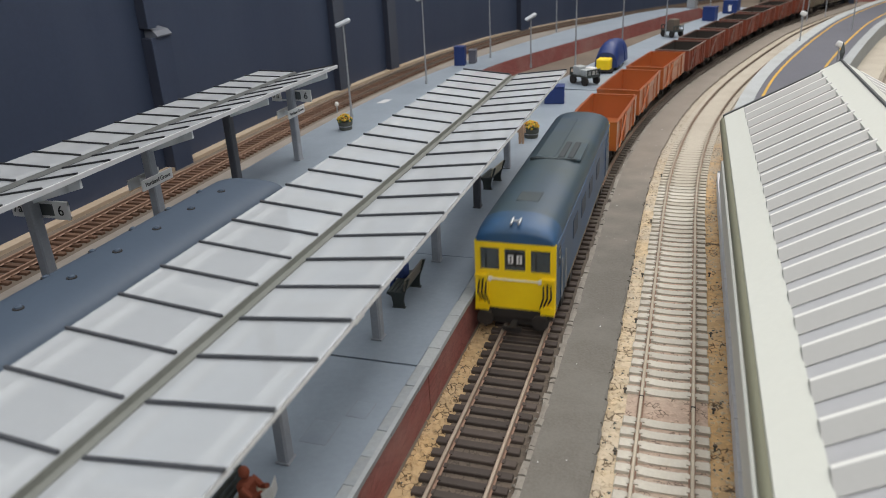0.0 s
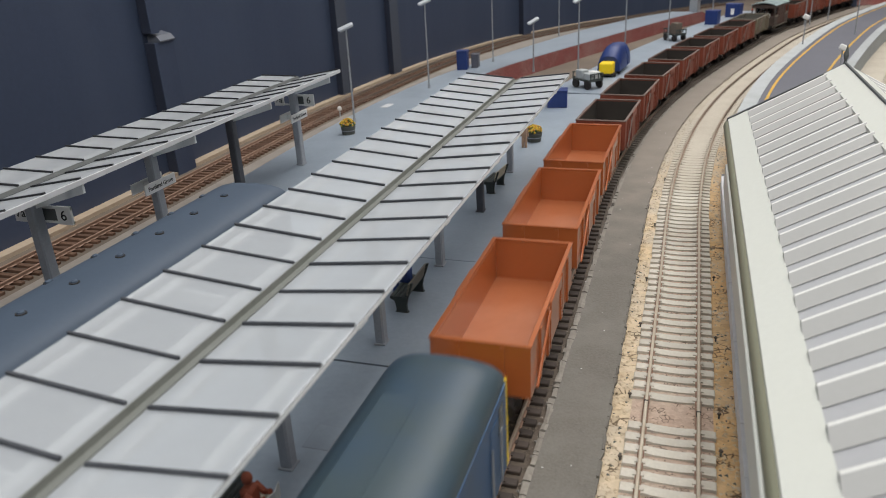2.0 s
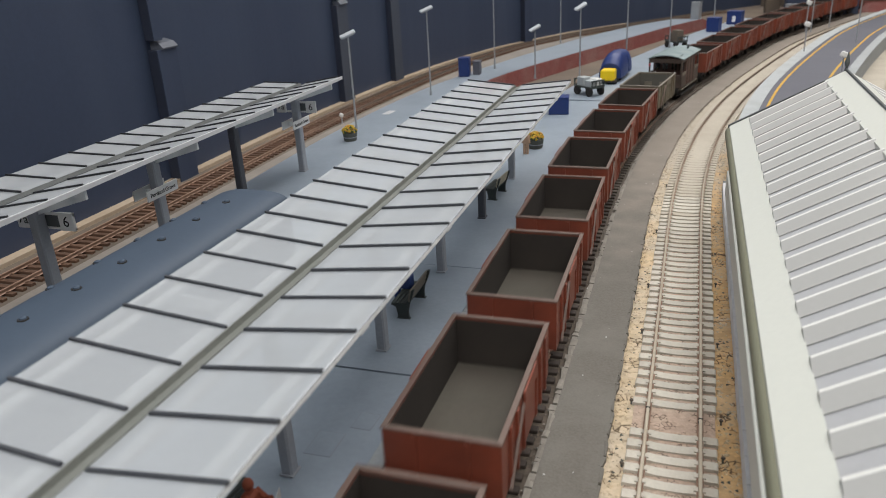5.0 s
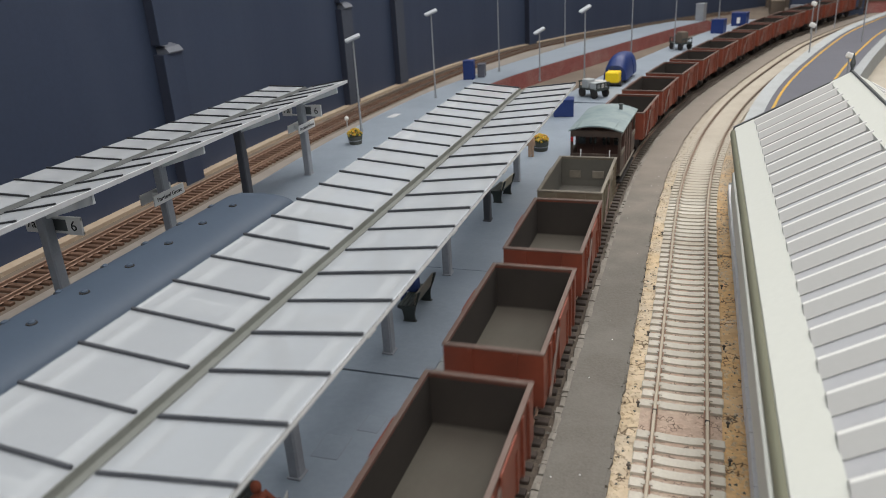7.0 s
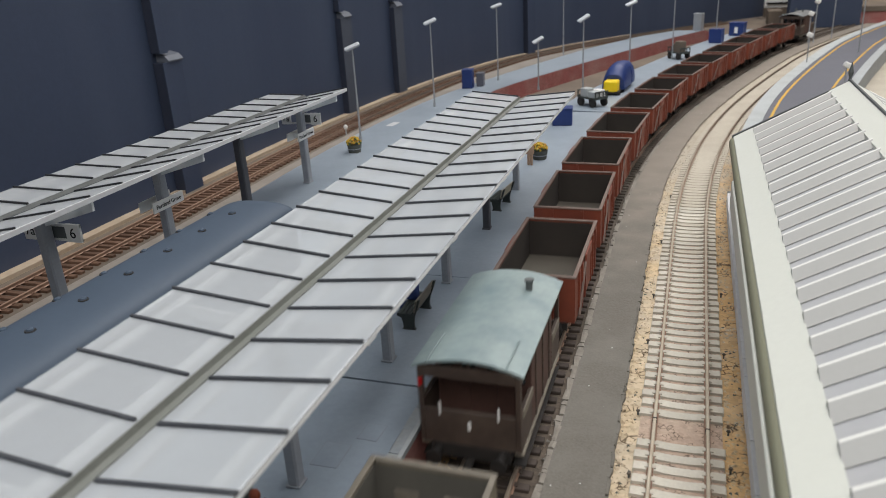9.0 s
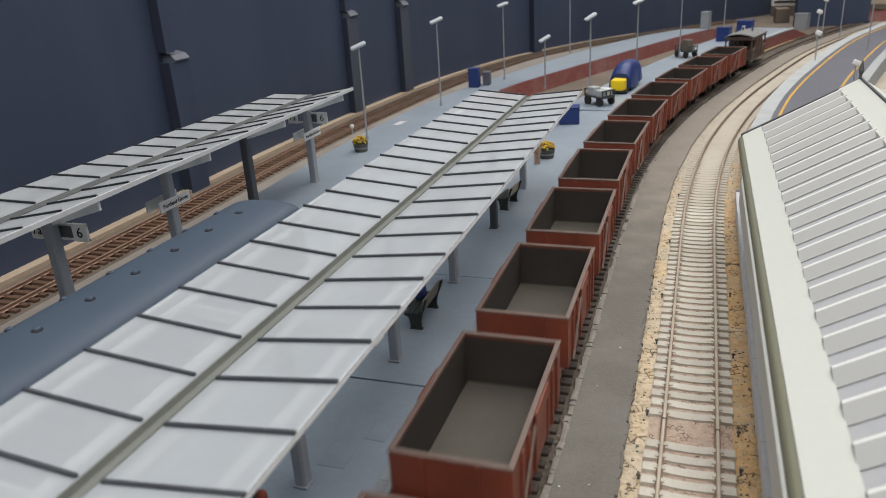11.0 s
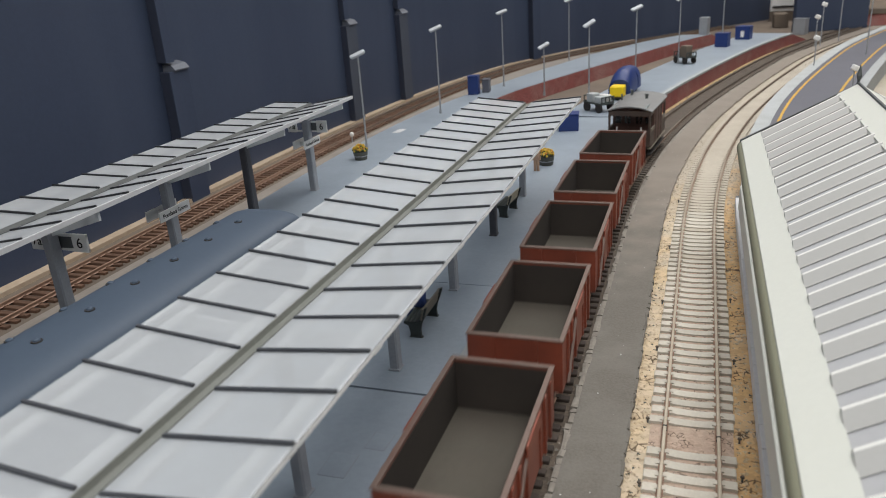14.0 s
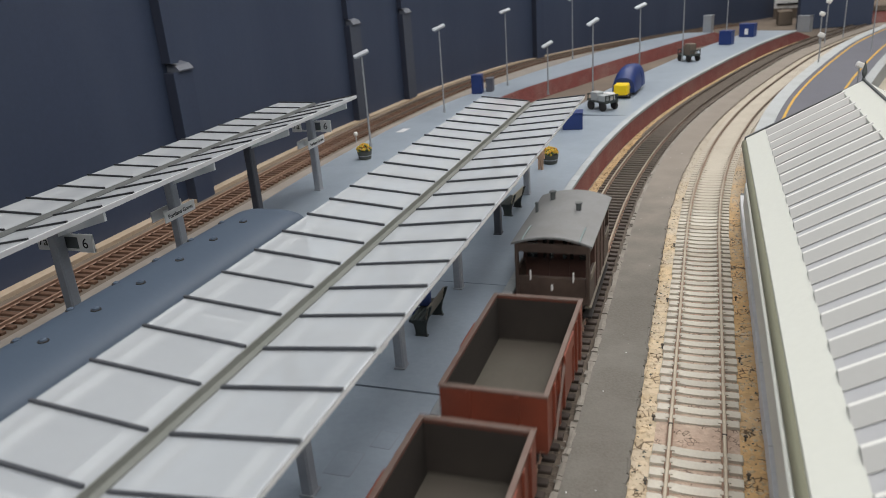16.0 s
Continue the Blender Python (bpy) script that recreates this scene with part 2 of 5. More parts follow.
def brick_paper(m):
    """Small courses of brick laid over the wall's own colour, running along y and z."""
    nt = m.node_tree
    N, L = nt.nodes, nt.links
    tc, sep, com, br = N.new("ShaderNodeTexCoord"), N.new("ShaderNodeSeparateXYZ"), N.new("ShaderNodeCombineXYZ"), N.new("ShaderNodeTexBrick")
    L.new(tc.outputs["Object"], sep.inputs[0])
    L.new(sep.outputs["Y"], com.inputs["X"])
    L.new(sep.outputs["Z"], com.inputs["Y"])
    L.new(com.outputs[0], br.inputs["Vector"])
    br.inputs["Scale"].default_value = 300
    br.inputs["Brick Width"].default_value, br.inputs["Row Height"].default_value, br.inputs["Mortar Size"].default_value = 0.95, 0.32, 0.03
    br.inputs["Color1"].default_value, br.inputs["Color2"].default_value, br.inputs["Mortar"].default_value = (1, 1, 1, 1), (0.72, 0.7, 0.72, 1), (1.25, 1.5, 1.5, 1)
    mix = N.new("ShaderNodeMix")
    mix.data_type, mix.blend_type = "RGBA", "MULTIPLY"
    mix.inputs["Factor"].default_value = 1
    b = N["Principled BSDF"]
    src = b.inputs["Base Color"].links[0].from_socket
    L.new(src, mix.inputs["A"])
    L.new(br.outputs["Color"], mix.inputs["B"])
    L.new(mix.outputs["Result"], b.inputs["Base Color"])


brick_paper(M["brickred"])
def granular(name, pale, tan, dark, size, gaps):
    """Cork or stone granules: cells of two tones with dark crevices here and there."""
    m = material(name, tan, 0.95, vary=0.2, grain=900, stain=25, bump=0.5, second=pale, amount=0.9)
    nt = m.node_tree
    N, L = nt.nodes, nt.links
    b = N["Principled BSDF"]
    src = b.inputs["Base Color"].links[0].from_socket
    tc = N.new("ShaderNodeTexCoord")
    v1, v2, nz = N.new("ShaderNodeTexVoronoi"), N.new("ShaderNodeTexVoronoi"), N.new("ShaderNodeTexNoise")
    v1.feature = "DISTANCE_TO_EDGE"
    nz.inputs["Scale"].default_value, nz.inputs["Detail"].default_value = size * 0.45, 2
    for v in (v1, v2):
        v.inputs["Scale"].default_value = size
        L.new(tc.outputs["Object"], v.inputs["Vector"])
    L.new(tc.outputs["Object"], nz.inputs["Vector"])
    edge_, patch, mul = N.new("ShaderNodeMapRange"), N.new("ShaderNodeMapRange"), N.new("ShaderNodeMath")
    edge_.inputs["From Min"].default_value, edge_.inputs["From Max"].default_value = 0.02, 0.10
    edge_.inputs["To Min"].default_value, edge_.inputs["To Max"].default_value = 1, 0
    patch.inputs["From Min"].default_value, patch.inputs["From Max"].default_value = gaps, gaps + 0.06
    L.new(v1.outputs["Distance"], edge_.inputs["Value"])
    L.new(nz.outputs["Fac"], patch.inputs["Value"])
    mul.operation = "MULTIPLY"
    L.new(edge_.outputs["Result"], mul.inputs[0])
    L.new(patch.outputs["Result"], mul.inputs[1])
    tone, mixd, hsv, bw = N.new("ShaderNodeMapRange"), N.new("ShaderNodeMix"), N.new("ShaderNodeHueSaturation"), N.new("ShaderNodeRGBToBW")
    L.new(v2.outputs["Color"], bw.inputs["Color"])
    L.new(bw.outputs["Val"], tone.inputs["Value"])
    tone.inputs["To Min"].default_value, tone.inputs["To Max"].default_value = 0.84, 1.14
    L.new(tone.outputs["Result"], hsv.inputs["Value"])
    L.new(src, hsv.inputs["Color"])
    mixd.data_type = "RGBA"
    L.new(mul.outputs["Value"], mixd.inputs["Factor"])
    L.new(hsv.outputs["Color"], mixd.inputs["A"])
    mixd.inputs["B"].default_value = (*dark, 1)
    L.new(mixd.outputs["Result"], b.inputs["Base Color"])
    return m


M["cork"] = granular("cork_granules", (0.47, 0.355, 0.215), (0.47, 0.325, 0.165), (0.09, 0.06, 0.03), 400, 0.49)
M["corkpale"] = granular("pale_cork_granules", (0.52, 0.47, 0.39), (0.56, 0.435, 0.275), (0.12, 0.085, 0.05), 330, 0.55)
M["corkorange"] = granular("orange_cork_granules", (0.54, 0.40, 0.25), (0.56, 0.36, 0.17), (0.09, 0.055, 0.03), 330, 0.53)
M["rustbed"] = granular("rusty_bed", (0.47, 0.39, 0.31), (0.44, 0.325, 0.25), (0.10, 0.07, 0.05), 600, 0.52)
M["darkbed"] = granular("dark_bed", (0.16, 0.125, 0.095), (0.11, 0.088, 0.068), (0.05, 0.04, 0.03), 600, 0.52)


def worn_along(m, colour, y0, y1):
    """Lets the surface go over, raggedly, to a weathered colour further up the line."""
    nt = m.node_tree
    N, L = nt.nodes, nt.links
    b = N["Principled BSDF"]
    src = b.inputs["Base Color"].links[0].from_socket
    tc, sep, nz, add, mr, mix = N.new("ShaderNodeTexCoord"), N.new("ShaderNodeSeparateXYZ"), N.new("ShaderNodeTexNoise"), N.new("ShaderNodeMath"), N.new("ShaderNodeMapRange"), N.new("ShaderNodeMix")
    nz.inputs["Scale"].default_value, nz.inputs["Detail"].default_value = 45, 6
    L.new(tc.outputs["Object"], sep.inputs[0])
    L.new(tc.outputs["Object"], nz.inputs["Vector"])
    add.operation = "MULTIPLY_ADD"
    L.new(nz.outputs["Fac"], add.inputs[0])
    add.inputs[1].default_value = 0.35
    L.new(sep.outputs["Y"], add.inputs[2])
    mr.interpolation_type = "SMOOTHSTEP"
    mr.inputs["From Min"].default_value, mr.inputs["From Max"].default_value = y0 + 0.175, y1 + 0.175
    L.new(add.outputs[0], mr.inputs["Value"])
    two = N.new("ShaderNodeMix")
    two.data_type = "RGBA"
    two.inputs["A"].default_value, two.inputs["B"].default_value = (*[c * 0.85 for c in colour], 1), (*[c * 1.2 for c in colour], 1)
    L.new(nz.outputs["Fac"], two.inputs["Factor"])
    mix.data_type = "RGBA"
    L.new(mr.outputs["Result"], mix.inputs["Factor"])
    L.new(src, mix.inputs["A"])
    L.new(two.outputs["Result"], mix.inputs["B"])
    L.new(mix.outputs["Result"], b.inputs["Base Color"])


worn_along(M["path"], (0.235, 0.205, 0.172), 0.30, 0.62)
worn_along(M["rustbed"], (0.40, 0.355, 0.285), 0.34, 0.56)
worn_along(M["corkpale"], (0.40, 0.355, 0.285), 0.38, 0.66)
worn_along(M["corkorange"], (0.40, 0.355, 0.285), 0.42, 0.70)
worn_along(M["railhead"], (0.10, 0.08, 0.063), 0.56, 0.86)
worn_along(M["rust"], (0.115, 0.088, 0.068), 0.55, 0.86)
worn_along(M["railtan"], (0.22, 0.165, 0.12), 0.45, 0.75)
worn_along(M["darkbed"], (0.115, 0.095, 0.077), 0.22, 0.46)
M["frosted"] = glazing("frosted_sheet", (0.545, 0.575, 0.595), 0.5, 0.5)
M["window"] = glazing("cab_glass", (0.11, 0.13, 0.135), 0.4, 0.08)

# ---- mesh helpers; all lengths below in millimetres ----


def box(bm, x0, x1, y0, y1, z0, z1, chamfer=0.0):
    v = [bm.verts.new((x, y, z)) for z in (z0, z1) for y in (y0, y1) for x in (x0, x1)]
    for f in ((0, 2, 3, 1), (4, 5, 7, 6), (0, 1, 5, 4), (1, 3, 7, 5), (3, 2, 6, 7), (2, 0, 4, 6)):
        bm.faces.new([v[i] for i in f])
    if chamfer:
        edges = list({e for q in v for e in q.link_edges})
        bmesh.ops.bevel(bm, geom=edges, offset=chamfer, segments=1, affect="EDGES")


def rod(bm, a, b, r0, r1=None, n=10):
    """A round bar from a to b."""
    a, b = Vector(a), Vector(b)
    r1 = r0 if r1 is None else r1
    q = (b - a).to_track_quat("Z", "Y")
    rings = []
    for p, r in ((a, r0), (b, r1)):
        rings.append([bm.verts.new(p + q @ Vector((r * math.cos(2 * math.pi * i / n), r * math.sin(2 * math.pi * i / n), 0))) for i in range(n)])
    for i in range(n):
        bm.faces.new((rings[0][i], rings[0][(i + 1) % n], rings[1][(i + 1) % n], rings[1][i]))
    bm.faces.new(rings[0][::-1])
    bm.faces.new(rings[1])


def prism(bm, profile, y0, y1):
    """A profile of (x, z) pairs drawn out along y."""
    a = [bm.verts.new((x, y0, z)) for x, z in profile]
    b = [bm.verts.new((x, y1, z)) for x, z in profile]
    n = len(profile)
    for i in range(n):
        bm.faces.new((a[i], a[(i + 1) % n], b[(i + 1) % n], b[i]))
    bm.faces.new(a[::-1])
    bm.faces.new(b)


def ball(bm, c, rx, ry, rz, n=8):
    m = Matrix.LocRotScale(Vector(c), None, Vector((rx, ry, rz)))
    bmesh.ops.create_icosphere(bm, subdivisions=2 if n > 6 else 1, radius=1, matrix=m)


def finish(bm, name, mat, smooth=False):
    bmesh.ops.recalc_face_normals(bm, faces=bm.faces)
    bmesh.ops.scale(bm, vec=(0.001,) * 3, verts=bm.verts)
    me = bpy.data.meshes.new(name)
    bm.to_mesh(me)
    bm.free()
    me.materials.append(M[mat])
    if smooth:
        me.polygons.foreach_set("use_smooth", [True] * len(me.polygons))
        me.set_sharp_from_angle(angle=radians(40))
    return me


def part(name, bm, mat, parent, label="", smooth=False):
    ob = new(name, finish(bm, name, mat, smooth))
    ob.parent = parent
    return tagged(ob, label)


def at(x, y, z, rz=0.0, rx=0.0, ry=0.0):
    return pose(x / 1000, y / 1000, z / 1000, rx, ry, rz)


def thing(name, label, category, m=None, group="", kind=""):
    ob = new(name)
    ob.empty_display_size = 0.01
    ob.matrix_basis = m or Matrix.Identity(4)
    return tagged(ob, label, category, group, kind)


def solo(name, bm, mat, label, category, m=None, group="", kind="", smooth=False):
    ob = new(name, finish(bm, name, mat, smooth))
    if m:
        ob.matrix_basis = m
    return tagged(ob, label, category, group, kind)


def boxes(*rows, chamfer=0.0):
    bm = bmesh.new()
    for r in rows:
        box(bm, *r, chamfer=chamfer)
    return bm


# ---- plan: one long curve that the tracks and platforms follow ----
NEAR, FAR = -2450.0, 2300.0
YS = np.arange(-2600.0, 3200.0, 10.0)


def table(pairs):
    y, x = zip(*pairs)
    v = np.interp(YS, y, x)
    k = np.hanning(17)
    return np.convolve(np.pad(v, 8, mode="edge"), k / k.sum(), "valid")


EASE = table([(-2600, 0), (450, 0), (520, 2), (575, 6), (643, 12.5), (709, 22), (804, 39.5), (909, 65), (1046, 103), (1202, 150), (1307, 189), (1450, 250), (1600, 323), (1800, 432), (2000, 556), (2300, 770), (3200, 1500)])
LEAN = np.gradient(EASE, YS)


def lane(x):
    """The curve x mm to the side of the origin on the straight: place at a given base length."""

    def f(y):
        c, g = np.interp(y, YS, EASE), np.interp(y, YS, LEAN)
        n = math.hypot(1, g)
        d = x - 26
        return 26 + c + d / n, y - d * g / n
    return f


def freelane(pairs):
    v = table(pairs)
    return lambda y: (float(np.interp(y, YS, v)), y)


def stations(y0, y1):
    ys = [y0]
    while ys[-1] < y1 - 1:
        y = ys[-1]
        ys.append(min(y1, y + (15 if 400 <= y < 1500 else 60 if y >= 0 else 250)))
    return ys


def ribbon(bm, fa, fb, y0, y1, z0, z1):
    """A strip of constant height between two lanes."""
    rings = []
    for y in stations(y0, y1):
        (ax, ay), (bx, by) = fa(y), fb(y)
        rings.append([bm.verts.new(p) for p in ((ax, ay, z0), (bx, by, z0), (bx, by, z1), (ax, ay, z1))])
    for p, q in zip(rings, rings[1:]):
        for i in range(4):
            bm.faces.new((p[i], p[(i + 1) % 4], q[(i + 1) % 4], q[i]))
    bm.faces.new(rings[0][::-1])
    bm.faces.new(rings[-1])


def strip(fa, fb, y0, y1, z0, z1):
    bm = bmesh.new()
    ribbon(bm, fa, fb, y0, y1, z0, z1)
    return bm


def ramp(fa, fb, y0, y1, z0, za, zb):
    """A strip between two lanes whose top runs from za to zb."""
    bm = bmesh.new()
    rings = []
    for y in stations(y0, y1):
        (ax, ay), (bx, by) = fa(y), fb(y)
        z1 = za + (zb - za) * (y - y0) / (y1 - y0)
        rings.append([bm.verts.new(p) for p in ((ax, ay, z0), (bx, by, z0), (bx, by, z1), (ax, ay, z1))])
    for p, q in zip(rings, rings[1:]):
        for i in range(4):
            bm.faces.new((p[i], p[(i + 1) % 4], q[(i + 1) % 4], q[i]))
    bm.faces.new(rings[0][::-1])
    bm.faces.new(rings[-1])
    return bm


def heading(f, y):
    (x0, y0), (x1, y1) = f(y - 2), f(y + 2)
    return math.degrees(math.atan2(-(x1 - x0), y1 - y0))


PZ = 18.9  # platform top
RZ = 4.6  # rail top
A_X, B_X, L_X, C_X = 48.0, 107.5, -240.5, 246.0
left_lane = [(-2600, 0), (600, 0), (719, 5), (900, 20), (1029, 38), (1200, 80), (1376, 165), (1600, 320), (2000, 640), (3200, 1700)]


def lane_left(x):
    return freelane([(y, x + v) for y, v in left_lane])


isl_left = freelane([(-2600, -172), (400, -174), (525, -177), (640, -174), (740, -165), (833, -148), (991, -106), (1168, -52), (1333, 20), (1402, 72), (1600, 190), (3200, 1500)])
bay_left = freelane([(-2600, -125), (700, -125), (842, -101), (961, -59), (1107, -4), (1293, 66), (1365, 100), (1600, 220), (3200, 1500)])
bay_right = lane(-42)


# ---- setting ----
solo("baseboard", boxes((-420, 1900, NEAR, 3000, -900, 0)), "board", "brown painted baseboard of the model railway layout", "baseboard", kind="structure")
# ---- tracks ----


def sleeper_mesh(mat, w=29.0, d=3.2, bow=0.0):
    bm = bmesh.new()
    if bow:
        e = w / 2
        prism(bm, [(-e, 0.3), (e, 0.3), (e, 1.9), (e - 0.3, 2.2), (7.2, 2.2), (4.6, 2.2 - 0.75 * bow), (1.5, 2.2 - bow), (-1.5, 2.2 - bow), (-4.6, 2.2 - 0.75 * bow), (-7.2, 2.2), (0.3 - e, 2.2), (-e, 1.9)], -d / 2, d / 2)
    else:
        box(bm, -w / 2, w / 2, -d / 2, d / 2, 0.3, 2.2, chamfer=0.25)
    for s in (-8.9, 8.9):
        box(bm, s - 1.8, s + 1.8, -1.0, 1.0, 2.2, 2.6)
    return finish(bm, "sleeper", mat)


def rail(bm_web, bm_head, f, y0, y1, side):
    ys = stations(y0, y1)
    for bm, prof in ((bm_web, ((-1.1, 2.2), (1.1, 2.2), (0.45, 2.7), (0.45, 3.9), (-0.45, 3.9), (-0.45, 2.7))), (bm_head, ((-0.62, 3.9), (0.62, 3.9), (0.62, 4.4), (0.4, RZ), (-0.4, RZ), (-0.62, 4.4)))):
        rings = []
        for y in ys:
            x, yy = f(y)
            a = math.radians(heading(f, y))
            cx, cy = x + side * 8.9 * math.cos(a), yy + side * 8.9 * math.sin(a)
            rings.append([bm.verts.new((cx + px * math.cos(a), cy + px * math.sin(a), pz)) for px, pz in prof])
        n = len(prof)
        for p, q in zip(rings, rings[1:]):
            for i in range(n):
                bm.faces.new((p[i], p[(i + 1) % n], q[(i + 1) % n], q[i]))
        bm.faces.new(rings[0][::-1])
        bm.faces.new(rings[-1])


def track(name, label, f, y0, y1, mat, s0, s1, pitch=6.5, gap=(), joints=()):
    tr = thing(name, label, "railway track", kind="structure")
    for side in (-1, 1):
        web, head = bmesh.new(), bmesh.new()
        rail(web, head, f, y0, y1, side)
        r = part("rail", web, "rust", tr)
        part("rail_head", head, {"sleeper_pale": "railtan", "sleeper_brown": "rust"}.get(mat, "railhead"), r, "worn bright running surface")
    bow = 0.45 if mat == "sleeper_pale" else 0.0
    me = sleeper_mesh(mat, d=3.9 if bow else 3.2, bow=bow)
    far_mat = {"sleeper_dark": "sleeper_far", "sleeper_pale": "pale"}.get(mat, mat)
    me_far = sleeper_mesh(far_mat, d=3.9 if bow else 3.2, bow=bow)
    rest = bmesh.new()
    y = y0 + 3
    while y < y1 - 3:
        if not any(a < y < b for a, b in gap):
            x, yy = f(y)
            h = heading(f, y) + random.uniform(-0.8, 0.8)
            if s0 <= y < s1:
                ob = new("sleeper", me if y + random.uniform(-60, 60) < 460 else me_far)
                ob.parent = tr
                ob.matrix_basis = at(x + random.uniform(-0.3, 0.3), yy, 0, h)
            elif y > s1 or y > s0 - 200:
                k = len(rest.verts)
                box(rest, -14.5, 14.5, -1.6, 1.6, 0.3, 2.2)
                rest.verts.ensure_lookup_table()
                bmesh.ops.transform(rest, matrix=Matrix.Translation((x, yy, 0)) @ Matrix.Rotation(math.radians(h), 4, "Z"), verts=rest.verts[k:])
        y += pitch
    for side, yj in joints:
        x, yy = f(yj)
        part("rail_joint", boxes((x + side * 8.9 - 0.75, x + side * 8.9 + 0.75, yy - 0.35, yy + 0.35, 2.6, RZ + 0.06)), "black", tr, "dark gap between two rails")
    tagged(part("sleeper_rest", rest, far_mat, tr), kind="stuff")
    return tr


track("track_main", "dark wooden sleepered model track with worn rails", lane(A_X), NEAR, FAR, "sleeper_dark", 130, 1000)
track("track_through", "pale concrete sleepered model track on cork", lane(B_X), NEAR, 1900, "sleeper_pale", 130, 900, gap=((225, 238),), joints=((-1, 236.5), (1, 233.5)))
track("track_back", "rusty brown model track beside the backdrop", lane_left(L_X), NEAR, 1700, "sleeper_brown", 200, 900)
track("track_far_side", "pale rusty model track behind the curved platform", lane(C_X), 300, 1900, "sleeper_pale", 700, 1000)

# track beds
solo("ballast_main", strip(lane(26.5), lane(35), NEAR, 700, -0.5, 0.6), "cork", "tan cork ballast beside the main track", "ballast", kind="structure")
solo("ballast_foot", strip(lane(26.5), lane(30.5), 700, 1375, -0.5, 0.9), "cork", "tan cork line at the foot of the brick wall", "ballast", kind="structure")
solo("dark_trackbed", strip(lane(35), lane(66.5), NEAR, FAR, 0.0, 0.85), "darkbed", "dark dirty track bed under the main track", "track bed", kind="structure")
solo("dark_trackbed_far", strip(lane(30.5), lane(35), 700, FAR, 0.0, 0.7), "board", "brown dirty track bed on the curve", "track bed", kind="structure")
solo("rusty_trackbed", strip(lane(93.5), lane(121.5), NEAR, 1900, 0.0, 1.15), "rustbed", "rust-tinted ballast under the pale sleepers", "track bed", kind="structure")
solo("path", strip(lane(66.5), lane(86), NEAR, FAR, -0.5, 2.4), "path", "grey card path strip between the two tracks", "path", kind="structure")
solo("ballast_through", strip(lane(86), lane(121.5), NEAR, 1900, -0.5, 0.6), "corkpale", "pale tan cork ballast, whiter on the curve", "ballast", kind="structure")
solo("ballast_edge", strip(lane(121.5), lane(130.9), NEAR, 1900, -0.5, 0.6), "corkorange", "orange-brown cork ballast beside the tiled edge", "ballast", kind="structure")
infill = solo("ballast_infill", ramp(lane(93), lane(122), 420, 680, 0.5, 1.16, 2.12), "pale", "pale ballast that buries the sleepers on the curve", "ballast", kind="structure")
part("infill_run", strip(lane(93), lane(122), 680, 1900, 0.5, 2.12), "pale", infill)
grime = solo("dirt_infill", ramp(lane(33.5), lane(62.5), 600, 760, 0.5, 0.86, 2.1), "bed_far", "dark dirt that buries the sleepers on the curve", "track bed", kind="structure")
part("infill_run", strip(lane(33.5), lane(62.5), 760, FAR, 0.5, 2.1), "bed_far", grime)
solo("ballast_back", strip(lane_left(-264), lane_left(-221), NEAR, 1700, -0.5, 0.5), "board", "brown track bed beside the backdrop", "track bed", kind="structure")
solo("verge", strip(lane_left(-221), isl_left, NEAR, 1330, -0.5, 1.2), "verge", "bare pale verge strip beside the platform", "verge", kind="structure")
solo("trim", strip(lane_left(-272), lane_left(-264), NEAR, 1500, -0.5, 3.2), "trimwood", "bare wooden trim strip at the backdrop's foot", "trim", kind="structure")
solo("ballast_far", strip(lane(206), lane(330), 300, 1900, -0.5, 0.5), "pale", "tan ballast beyond the curved platform", "ballast", kind="structure")

# ---- island platform ----


def platform(name, label, pieces, mat="platform"):
    bm = bmesh.new()
    for fa, fb, y0, y1 in pieces:
        ribbon(bm, fa, fb, y0, y1, -0.5, PZ)
    return solo(name, bm, mat, label, "platform", kind="structure")


def const(x):
    return lambda y: (x, y)


edge = lane(26)
platform("platform", "blue-grey painted island platform with brick sides", [
    (isl_left, const(-116), NEAR, 311.5), (const(-68), lane(21), NEAR, 214.9), (const(-68), lane(21), 216.1, 311.5), (isl_left, lane(21), 312, 700), (isl_left, bay_left, 700, 1400), (bay_right, lane(21), 700, 1370)])
brick = solo("platform_wall", strip(lane(21), lane(25.2), 216.0, 1375, -0.5, 16.9), "brickred", "red brick-paper platform side wall", "wall", kind="structure")
part("near_face", strip(lane(21), lane(25.2), NEAR, 215.2, -0.5, 16.9), "brickred", brick)
part("bay_face", strip(bay_left, lambda y: (bay_left(y)[0] + 1, y), 700, 1400, -0.5, PZ - 0.6), "brickred", brick)
part("bay_face", strip(lambda y: (bay_right(y)[0] - 1, bay_right(y)[1]), bay_right, 700, 1370, -0.5, PZ - 0.6), "brickred", brick)
part("bay_face", boxes((-124, -25, 699, 701.5, -0.5, PZ - 0.6)), "brickred", brick)
ends = solo("platform_ramp", ramp(bay_right, lane(21), 1370, 1440, -0.5, PZ, 2), "platform", "grey ramp at the end of the platform", "ramp", kind="structure")
part("ramp_face", ramp(lane(21), lane(25.2), 1375, 1440, -0.5, PZ - 2, 1), "brickred", ends, "red brick-paper ramp side")
part("ramp_left", ramp(isl_left, bay_left, 1400, 1450, -0.5, PZ, 2), "brickred", ends)
coping = thing("platform_coping", "pale grey coping slabs along the platform edge", "coping", kind="structure")
slab = finish(boxes((-4.8, 0, -6.35, 6.35, 16.9, PZ + 0.3), chamfer=0.18), "coping_slab", "coping")
slab_near = finish(boxes((-4.8, 0, -6.35, 6.35, 16.9, PZ + 0.3), chamfer=0.12), "coping_slab", "copingnear")
y = 93.05
